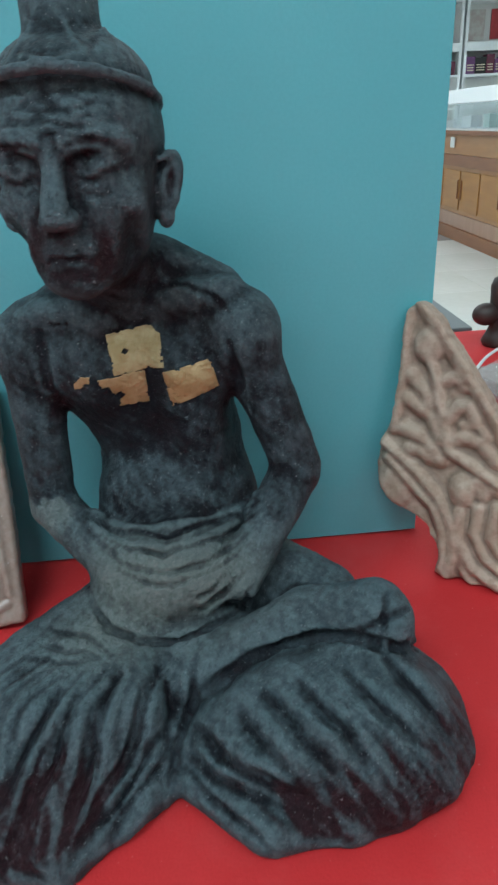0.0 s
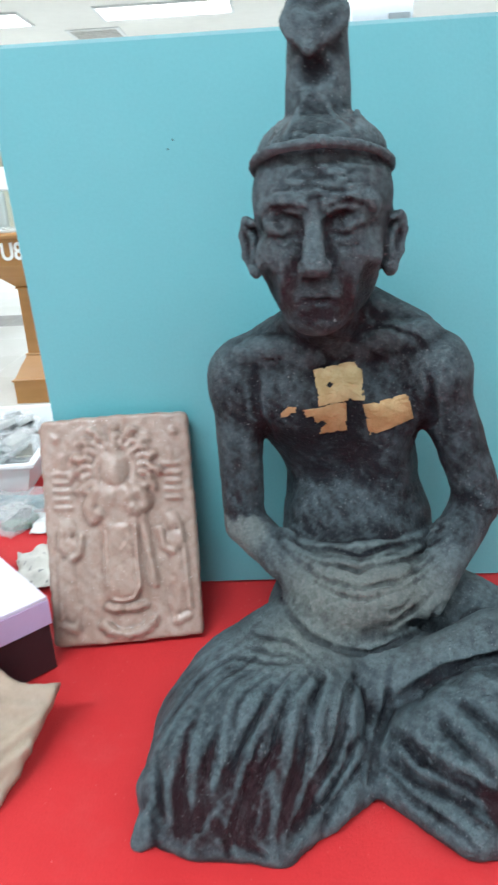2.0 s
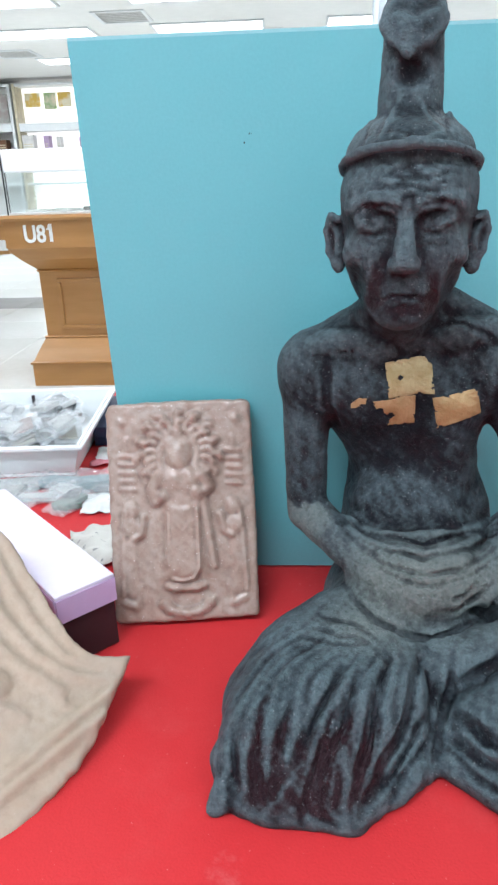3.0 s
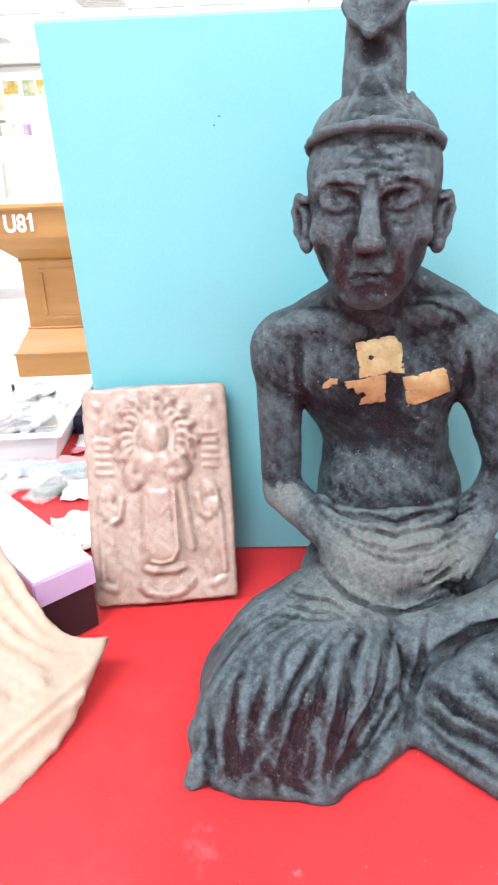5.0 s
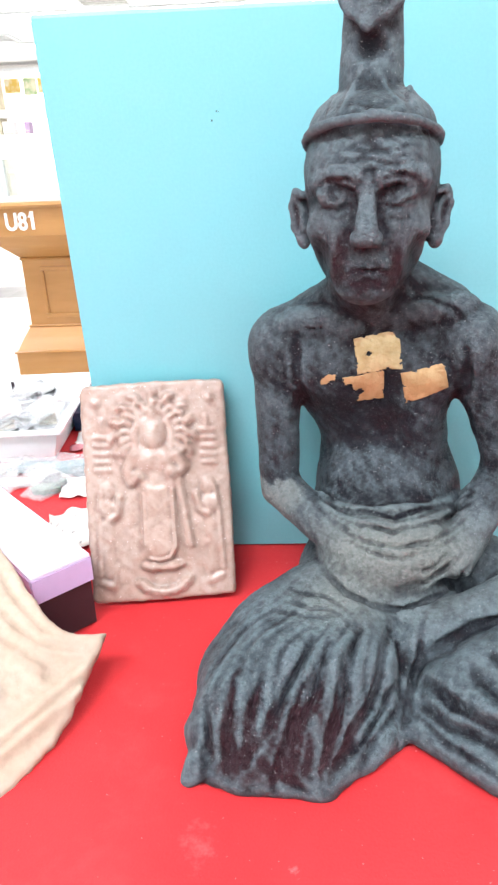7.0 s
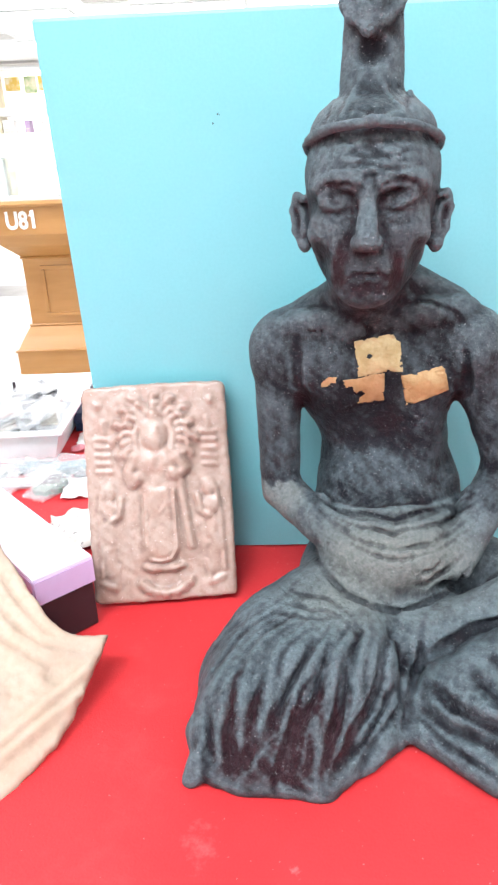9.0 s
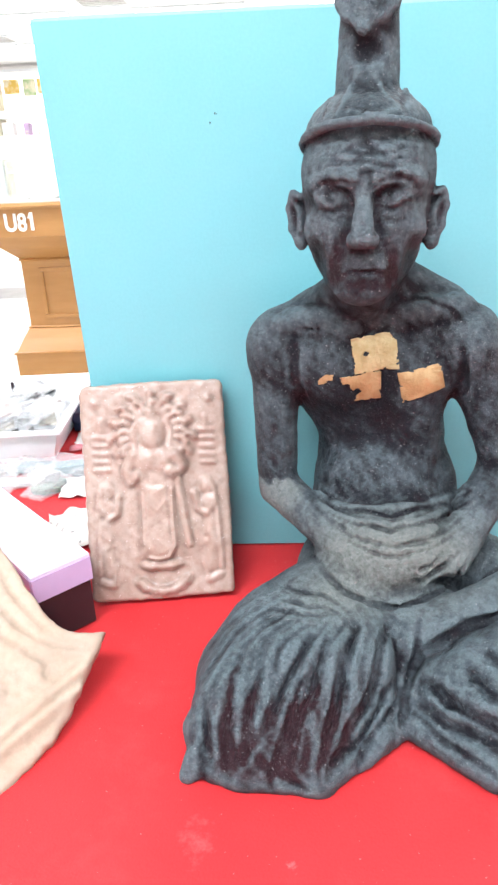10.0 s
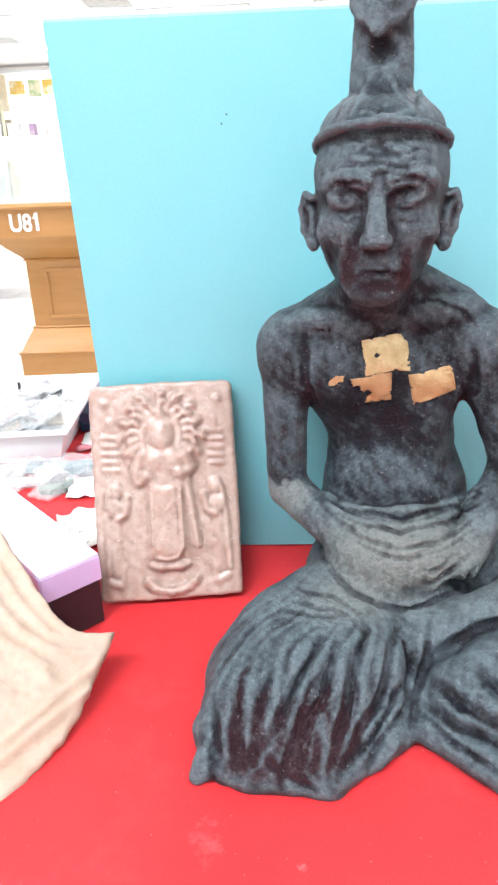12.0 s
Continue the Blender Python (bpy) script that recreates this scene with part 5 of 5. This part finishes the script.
# ---- goods beyond the finial: a plastic bag with handle, dark turned ornaments ----
bag = thing("plastic_bag", pose(0.352, 0.245, 0.0008, 0, 0, 20), "clear plastic bag with white handle on red cloth", "bag")
smooth_all(part("sleeve", film_mesh(0.12, 0.07, 0.018, random.Random(8)), MAT_FILM, bag, "crumpled clear film"))
cu = bpy.data.curves.new("handle", "CURVE")
cu.dimensions, cu.bevel_depth = "3D", 0.0016
sp = cu.splines.new("BEZIER")
sp.bezier_points.add(2)
for b, co in zip(sp.bezier_points, ((-0.04, 0.012, 0.012), (0.0, 0.026, 0.026), (0.06, 0.03, 0.03))):
    b.co, b.handle_left_type, b.handle_right_type = co, "AUTO", "AUTO"
cu.materials.append(MAT_WHITE)
h = new("handle", cu)
h.parent = bag
boxed("content", (-0.035, 0.035, -0.028, 0.025, 0.001, 0.014), PACK_MATS[4], bag, 0.002)


def lathe(profile, segments=28):
    bm = bmesh.new()
    rings = []
    for r, z in profile:
        rings.append([bm.verts.new((r * math.cos(2 * math.pi * k / segments), r * math.sin(2 * math.pi * k / segments), z)) for k in range(segments)])
    for a, b in zip(rings, rings[1:]):
        for k in range(segments):
            bm.faces.new((a[k], a[(k + 1) % segments], b[(k + 1) % segments], b[k]))
    bm.faces.new(rings[0][::-1])
    bm.faces.new(rings[-1])
    return bm


def turned_ornament(x, y, turn, scale, label):
    o = thing("turned_ornament", pose(x, y, 0.0006, 0, 0, turn) @ Matrix.Scale(scale, 4), label, "ornament", "dark ornaments")
    smooth_all(part("stem", lathe([(0.016, 0), (0.018, 0.004), (0.014, 0.012), (0.011, 0.02), (0.013, 0.03), (0.012, 0.05), (0.013, 0.066), (0.01, 0.074), (0.002, 0.078)]), MAT_DARK, o))
    for e in (-1, 1):
        bm = bmesh.new()
        bmesh.ops.create_uvsphere(bm, u_segments=20, v_segments=14, radius=0.0125, matrix=Matrix.Translation((e * 0.017, 0, 0.036)) @ Matrix.Diagonal((1.25, 1, 1, 1)))
        smooth_all(part("side_knob", bm, MAT_DARK, o))
    return o


turned_ornament(0.394, 0.372, 6, 1.05, "dark brown turned ornament with side knobs on red cloth")
turned_ornament(0.336, 0.19, 40, 0.5, "small dark brown ornament beside a plastic bag")

# second table behind, grey laminate
t2 = thing("rear_table", pose(0, 0, 0), "grey laminate table standing behind the display", "table")
boxed("tabletop", (-0.25, 0.40, 0.46, 0.85, -0.028, -0.004), MAT_GREY_TOP, t2, 0.003)
for x in (-0.23, 0.35):
    for y in (0.48, 0.8):
        boxed("leg", (x, x + 0.028, y, y + 0.028, FLOOR, -0.0285), MAT_METAL, t2, 0.003)


# ---- hall: floor, ceiling, walls ----
X0, X1, Y0, Y1 = -7.5, 8.0, -4.0, 13.0
boxed_floor = boxed("floor", (X0, X1, Y0, Y1, FLOOR - 0.1, FLOOR - 0.004), MAT_FLOOR)
tagged(boxed_floor, "polished pale floor of large tiles", "floor", kind="structure")
ceiling = boxed("ceiling", (X0, X1, Y0, Y1, CEIL, CEIL + 0.1), MAT_CEIL)
tagged(ceiling, "pale grey hall ceiling", "ceiling", kind="structure")
for name, dims in (("wall_north", (X0, X1, Y1, Y1 + 0.15, FLOOR, CEIL)), ("wall_south", (X0, X1, Y0 - 0.15, Y0, FLOOR, CEIL)), ("wall_west", (X0 - 0.15, X0, Y0, Y1, FLOOR, CEIL)), ("wall_east", (X1, X1 + 0.15, Y0, Y1, FLOOR, CEIL))):
    tagged(boxed(name, dims, MAT_WALL), "plain white painted hall wall", "wall", kind="structure")

# floor tiles near the visible lanes, one mesh of data
bm = bmesh.new()
box(bm, -0.2992, 0.2992, -0.2992, 0.2992, -0.0039, 0.0, 0.0008, 1)
tile_me = bpy.data.meshes.new("tile")
bm.to_mesh(tile_me)
bm.free()
tile_me.materials.append(MAT_FLOOR)
tile_dark = tile_me.copy()
tile_dark.materials[0] = MAT_FLOOR_DARK
for i in range(-9, 9):
    for j in range(0, 16):
        x, y = 0.3 + 0.6 * i, 0.3 + 0.6 * j
        if y > Y1 - 0.3 or abs(x) > 5.2:
            continue
        t = new("floor_tile", tile_dark if j == 9 else tile_me)
        t.parent = boxed_floor
        t.location = (x, y, FLOOR)

# pillar
pil = thing("pillar", pose(1.15, 7.6, FLOOR), "square white painted pillar", "pillar", kind="structure")
boxed("shaft", (-0.3, 0.3, -0.3, 0.3, 0.0, CEIL - FLOOR - 0.002), simple("pale_blue_paint", (0.6, 0.68, 0.76), (0.64, 0.72, 0.8), 0.5, 3), pil, 0.01)
boxed("sign_plate", (0.06, 0.27, -0.312, -0.301, 2.4, 2.56), simple("grey_sign", (0.3, 0.36, 0.4), None, 0.5, 10), pil, 0.002, "grey sign plate")


# ---- ceiling lights ----
def ceiling_light(x, y, w, d, power):
    c = thing("ceiling_light", pose(x, y, CEIL), "white recessed ceiling light panel, lit", "light", "ceiling lights")
    bm = bmesh.new()
    box(bm, -w / 2 - 0.03, w / 2 + 0.03, -d / 2 - 0.03, -d / 2, -0.02, -0.001)
    box(bm, -w / 2 - 0.03, w / 2 + 0.03, d / 2, d / 2 + 0.03, -0.02, -0.001)
    box(bm, -w / 2 - 0.03, -w / 2, -d / 2, d / 2, -0.02, -0.001)
    box(bm, w / 2, w / 2 + 0.03, -d / 2, d / 2, -0.02, -0.001)
    part("frame", bm, MAT_WHITE, c)
    boxed("diffuser", (-w / 2, w / 2, -d / 2, d / 2, -0.012, -0.004), MAT_LAMP, c)
    if not power:
        return c
    la = bpy.data.lights.new("lamp", "AREA")
    la.shape, la.size, la.size_y, la.energy, la.color = "RECTANGLE", w, d, power, (0.9, 0.97, 1.0)
    lo = new("lamp", la)
    lo.matrix_basis = pose(x, y, CEIL - 0.022)
    return c


for x, y, w, d, power in LIGHTS:
    ceiling_light(x, y, w, d, power)


# ceiling fittings: square vents
MAT_SLAT = simple("pale_grey_metal", (0.6, 0.6, 0.59), None, 0.5, 20)
for x, y in ((-1.9, 8.3), (-3.9, 10.3), (-0.4, 9.6), (4.6, 10.8)):
    v = thing("ceiling_vent", pose(x, y, CEIL), "square grey ceiling vent with slats", "vent", "ceiling vents")
    bm = bmesh.new()
    for a0, a1, b0, b1 in ((-0.3, 0.3, -0.3, -0.26), (-0.3, 0.3, 0.26, 0.3), (-0.3, -0.26, -0.26, 0.26), (0.26, 0.3, -0.26, 0.26)):
        box(bm, a0, a1, b0, b1, -0.015, -0.001)
    part("frame", bm, MAT_WHITE, v)
    for k in range(6):
        boxed("slat", (-0.258, 0.258, -0.23 + 0.08 * k, -0.2 + 0.08 * k, -0.012, -0.002), MAT_SLAT, v)


# ---- wooden sales counter with the stall sign ----
def loft(bm, sections):
    """Rectangular sections (x0, x1, y0, y1, z), skinned one above another."""
    rings = [[bm.verts.new(p) for p in ((x0, y0, z), (x1, y0, z), (x1, y1, z), (x0, y1, z))] for x0, x1, y0, y1, z in sections]
    for a, b in zip(rings, rings[1:]):
        for k in range(4):
            bm.faces.new((a[k], a[(k + 1) % 4], b[(k + 1) % 4], b[k]))
    bm.faces.new(rings[0][::-1])
    bm.faces.new(rings[-1])
    return bm


def sales_counter():
    c = thing("sales_counter", pose(-1.413, 3.0, FLOOR), "golden wood sales counter with stall sign and panelled pedestal", "counter")
    L, D = 1.5, 0.7
    part("plinth", loft(bmesh.new(), [(0, L, 0, D, 0), (0, L, 0, D, 0.118), (-0.008, L, -0.008, D, 0.12), (-0.008, L, -0.008, D, 0.128), (0.004, L, 0.004, D, 0.131)]), MAT_WOOD, c)
    part("base_slope", loft(bmesh.new(), [(0.006, L, 0.006, D, 0.1315), (0.03, L, 0.06, D, 0.19), (0.052, L, 0.112, D, 0.236)]), MAT_WOOD, c)
    part("base_bead", loft(bmesh.new(), [(0.05, L, 0.11, D, 0.2363), (0.046, L, 0.106, D, 0.241), (0.05, L, 0.11, D, 0.246)]), MAT_WOOD, c)
    part("pedestal", loft(bmesh.new(), [(0.06, L, 0.12, D, 0.2464), (0.06, L, 0.12, D, 0.585)]), MAT_WOOD, c)
    part("neck_bead", loft(bmesh.new(), [(0.056, L, 0.116, D, 0.5853), (0.048, L, 0.108, D, 0.592), (0.056, L, 0.116, D, 0.599)]), MAT_WOOD, c)
    part("cornice", loft(bmesh.new(), [(0.055, L, 0.115, D, 0.5995), (0.03, L, 0.085, D, 0.625), (0.0, L, 0.05, D, 0.655), (-0.028, L, 0.02, D, 0.69), (-0.04, L, 0.0, D, 0.715)]), MAT_WOOD, c)
    part("fascia", loft(bmesh.new(), [(-0.045, L, 0, D, 0.7152), (-0.045, L, 0, D, 0.845)]), MAT_WOOD, c)
    part("worktop", loft(bmesh.new(), [(-0.055, L, -0.015, D, 0.8452), (-0.065, L, -0.022, D, 0.858), (-0.055, L, -0.015, D, 0.872)]), MAT_WOOD, c)
    for x in (0.15, 0.6, 1.05):
        bm = bmesh.new()
        box(bm, x, x + 0.36, 0.108, 0.1196, 0.285, 0.305, 0.003)
        box(bm, x, x + 0.36, 0.108, 0.1196, 0.53, 0.55, 0.003)
        box(bm, x, x + 0.02, 0.108, 0.1196, 0.306, 0.529, 0.003)
        box(bm, x + 0.34, x + 0.36, 0.108, 0.1196, 0.306, 0.529, 0.003)
        part("panel_moulding", bm, MAT_WOOD, c)
    fc = bpy.data.curves.new("stall_sign", "FONT")
    fc.body, fc.size, fc.extrude, fc.offset = "U8", 0.115, 0.003, 0.0025
    fc.materials.append(MAT_LETTER)
    t = new("stall_sign", fc)
    t.parent = c
    t.matrix_basis = pose(0.053, -0.004, 0.745, 90, 0, 0) @ Matrix.Diagonal((0.82, 1, 1, 1))
    t["label"] = "white stall sign letters"
    bm = bmesh.new()
    box(bm, 0.185, 0.2, -0.007, -0.001, 0.745, 0.83)
    loft(bm, [(0.171, 0.1848, -0.007, -0.001, 0.802), (0.178, 0.1848, -0.007, -0.001, 0.812), (0.1844, 0.1848, -0.007, -0.001, 0.829)])
    part("stall_sign", bm, MAT_LETTER, c, "white stall sign numeral one")
    return c


sales_counter()


def glass_case(m, w, d, h, label):
    g = thing("glass_case", m, label, "display case", "glass cases")
    for n, dims in (("front_pane", (0.012, w - 0.012, 0.0, 0.005, 0.012, h * 0.66)), ("side_pane", (0.0, 0.005, 0.012, d, 0.012, h * 0.66)), ("side_pane", (w - 0.005, w, 0.012, d, 0.012, h * 0.66))):
        ob = boxed(n, dims, MAT_GLASS, g, 0.0)
        ob.visible_shadow = False
    boxed("base_board", (0, w, 0, d, 0, 0.011), MAT_PAPER, g, 0.001)
    boxed("light_box", (0, w, 0, d, h * 0.665, h), simple("lit_white_top", (0.85, 0.85, 0.86), (0.82, 0.82, 0.83), 0.4, 6, emit=0.6), g, 0.004, "white lit top rail")
    boxed("corner_post", (-0.006, 0.0, -0.006, 0.0, 0, h), MAT_METAL, g, 0.001)
    ob = boxed("back_pane", (0.012, w - 0.012, d - 0.006, d - 0.001, 0.0115, h * 0.66), MAT_GLASS, g)
    ob.visible_shadow = False
    return g


glass_case(pose(-1.43, 3.03, FLOOR + 0.8725), 1.45, 0.5, 0.3, "glass display case with white lit top on the wooden counter")
rg = random.Random(3)
for i in range(9):
    p = boxed("paper_stack", (-0.06, 0.06, -0.045, 0.045, 0, rg.uniform(0.006, 0.02)), rg.choice([MAT_PAPER, MAT_PAPER, PACK_MATS[1], PACK_MATS[4], MAT_NEWS]), None, 0.002)
    p.matrix_basis = pose(-1.32 + 0.15 * i, 3.14 + rg.uniform(-0.02, 0.1), FLOOR + 0.8845, 0, 0, rg.uniform(-30, 30))
    tagged(p, "stack of papers inside the glass case", "papers", "paper stacks")


# ---- long panelled counter along the aisle ----
MAT_AMBER = simple("amber_wood", (0.4, 0.19, 0.05), (0.34, 0.15, 0.038), 0.38, 3, 0.05, 0.001, stretch=(1, 1, 6), fine=30)


def aisle_counter():
    c = thing("aisle_counter", pose(2.235, 2.9, FLOOR), "orange-brown wood counter with door panels and red-brown plinth", "counter")
    L = 4.2
    boxed("plinth", (0, 0.6, 0, L, 0, 0.1), MAT_WOOD_DARK, c, 0.003)
    boxed("skirting", (0.02, 0.6, 0, L, 0.1004, 0.21), simple("pinkish_wood", (0.4, 0.24, 0.17), (0.35, 0.2, 0.14), 0.35, 3, stretch=(1, 6, 1)), c, 0.003)
    boxed("body", (0.03, 0.6, 0, L, 0.2104, 0.58), MAT_WOOD_RED, c, 0.003)
    boxed("rail", (0.012, 0.6, 0, L, 0.5804, 0.67), MAT_WOOD_DARK, c, 0.004)
    boxed("drawer_front", (0.02, 0.6, 0, L, 0.6704, 0.82), MAT_WOOD_RED, c, 0.004)
    boxed("worktop", (-0.015, 0.62, 0, L, 0.8204, 0.85), MAT_WOOD_DARK, c, 0.006)
    for k in range(10):
        y = 0.05 + 0.41 * k
        bm = bmesh.new()
        box(bm, 0.02, 0.0296, y, y + 0.37, 0.24, 0.55, 0.006)
        d = part("door", bm, MAT_AMBER, c)
        grip = y + (0.345 if k % 2 else 0.012)
        boxed("handle", (0.008, 0.0195, grip, grip + 0.013, 0.33, 0.48), MAT_WOOD_DARK, d, 0.003)
    boxed("price_card", (0.006, 0.0118, 2.66, 2.75, 0.72, 0.8), MAT_PAPER, c, 0.001, "white price card")
    return c


aisle_counter()
glass_case(pose(2.26, 7.1, FLOOR + 0.8505, 0, 0, -90), 4.2, 0.5, 0.3, "long glass display case with white lit top on the aisle counter")
for i in range(10):
    p = boxed("goods_box", (-0.07, 0.07, -0.05, 0.05, 0, rg.uniform(0.04, 0.11)), rg.choice([MAT_WHITE, MAT_PAPER, simple("pale_green", (0.5, 0.65, 0.6), None, 0.5, 10)]), None, 0.004)
    p.matrix_basis = pose(2.45 + rg.uniform(-0.05, 0.1), 3.2 + 0.38 * i, FLOOR + 0.8625, 0, 0, rg.uniform(-30, 30))
    tagged(p, "small pale goods box inside the glass case", "box", "goods boxes")


# ---- wall shelves with boxed goods and pictures ----
SHELF_COLOURS = {"navy": (0.03, 0.03, 0.12), "maroon": (0.12, 0.02, 0.05), "orange": (0.6, 0.25, 0.04), "black": (0.02, 0.02, 0.02), "purple": (0.14, 0.05, 0.16), "cream": (0.65, 0.58, 0.42), "red": (0.45, 0.04, 0.05), "white": (0.75, 0.74, 0.72), "yellow": (0.7, 0.5, 0.06), "brown": (0.16, 0.07, 0.03), "lilac": (0.45, 0.32, 0.5)}
SHELF_MATS = {k: simple("shelf_" + k, c, tuple(v * 0.75 for v in c), 0.5, 12) for k, c in SHELF_COLOURS.items()}
MAT_PICTURES = [simple("picture_a", (0.3, 0.16, 0.06), (0.65, 0.55, 0.4), 0.5, 7, spread=(0.42, 0.58)), simple("picture_b", (0.75, 0.5, 0.1), (0.85, 0.8, 0.65), 0.5, 8, spread=(0.42, 0.58)), simple("picture_c", (0.35, 0.5, 0.25), (0.8, 0.7, 0.55), 0.5, 6, spread=(0.42, 0.58)), simple("picture_d", (0.5, 0.42, 0.4), (0.62, 0.62, 0.58), 0.5, 6, spread=(0.42, 0.58))]
MAT_BACKLIT = simple("backlit_white", (1.0, 0.97, 0.92), (1.0, 0.97, 0.92), 0.5, 3, emit=1.5)


def wall_shelf(x0, x1, plan, seed):
    """A unit on the north wall: a back, boards, boxes on the middle one, pictures above."""
    r = random.Random(seed)
    c = thing("wall_shelf", pose(x0, 12.55, FLOOR), "white wall shelf unit with goods and picture panels", "shelf", "wall shelves")
    w = x1 - x0
    boxed("back_panel", (0, w, 0.36, 0.44, 0, 2.66), plan["back"], c)
    for x in (0, w - 0.05):
        boxed("upright", (x, x + 0.05, 0.0, 0.359, 0, 2.66), plan.get("post", MAT_WHITE), c, 0.004)
    for z, t in ((0.45, 0.04), (1.0, 0.04), (1.51, 0.04), (1.9, 0.13), (2.62, 0.04)):
        boxed("shelf_board", (0.0505, w - 0.0505, 0.0, 0.359, z, z + t), MAT_WHITE, c, 0.004)
    x = 0.06
    while x < w - 0.12:
        bw = r.uniform(0.08, 0.22)
        if x + bw > w - 0.06:
            break
        ob = boxed("shelf_box", (0, bw - 0.008, 0, 0.2, 0, r.uniform(0.17, 0.3)), SHELF_MATS[r.choice(plan["boxes"])], None, 0.004)
        ob.location = (x0 + x, 12.58, FLOOR + 1.5505)
        tagged(ob, "boxed goods standing on the wall shelf", "box", "boxes on the wall shelf")
        if r.random() < 0.7:
            for q in range(3):
                boxed("print_bar", (0.02, bw - 0.03, -0.003, -0.0005, 0.05 + 0.04 * q, 0.065 + 0.04 * q), SHELF_MATS["cream"], ob)
        x += bw + (r.uniform(0.05, 0.4) if plan.get("sparse") else 0.0)
    x = 0.1
    while x < w - 0.3:
        pw = min(r.uniform(0.2, 0.28) if plan.get("sparse") else r.uniform(0.22, 0.42), w - 0.1 - x)
        boxed("picture_panel", (x, x + pw, 0.32, 0.355, (2.27 if plan.get("sparse") else 2.06) + r.uniform(0.0, 0.1), 2.54), r.choice(plan["pictures"]), c, 0.003, "small printed picture panel")
        x += pw + r.uniform(0.02, 0.12)
    return c


left_plan = {"back": MAT_BACKLIT, "boxes": ["white", "cream", "lilac", "white", "orange", "white"], "pictures": [MAT_PICTURES[0], MAT_PICTURES[1], MAT_PICTURES[2], MAT_WHITE], "sparse": True, "post": SHELF_MATS["cream"]}
dark_plan = {"back": MAT_WALL, "boxes": ["brown", "black", "brown", "maroon"], "pictures": [SHELF_MATS["yellow"], MAT_PICTURES[3]]}
right_plan = {"back": MAT_WALL, "boxes": ["navy", "maroon", "purple", "orange", "black", "maroon", "purple"], "pictures": [MAT_PICTURES[3], MAT_PICTURES[3], SHELF_MATS["red"], MAT_PICTURES[0]]}
for k, (a, b, plan) in enumerate(((-6.6, -4.92, dark_plan), (-4.88, -3.1, left_plan), (-3.06, -1.4, left_plan), (3.2, 4.84, right_plan), (4.88, 6.5, right_plan))):
    wall_shelf(a, b, plan, k + 1)

# a further counter beside the aisle
sc = thing("corner_counter", pose(-3.3, 5.0, FLOOR), "golden wood counter with a white price card", "counter")
boxed("plinth", (0, 0.6, 0.0, 0.6, 0, 0.1), MAT_WOOD, sc, 0.004)
part("body", loft(bmesh.new(), [(0.05, 0.55, 0.05, 0.6, 0.1004), (0.05, 0.55, 0.05, 0.6, 0.38), (0.03, 0.7, 0.03, 0.6, 0.44), (0.0, 0.98, 0.0, 0.6, 0.5)]), MAT_WOOD, sc)
boxed("fascia", (0, 1.04, 0.0, 0.6, 0.5004, 0.72), MAT_WOOD, sc, 0.01)
boxed("worktop", (-0.02, 1.06, -0.02, 0.62, 0.7204, 0.76), MAT_WOOD, sc, 0.006)
boxed("price_card", (0.9, 1.03, -0.012, -0.002, 0.53, 0.61), MAT_PAPER, sc, 0.001, "white price card")
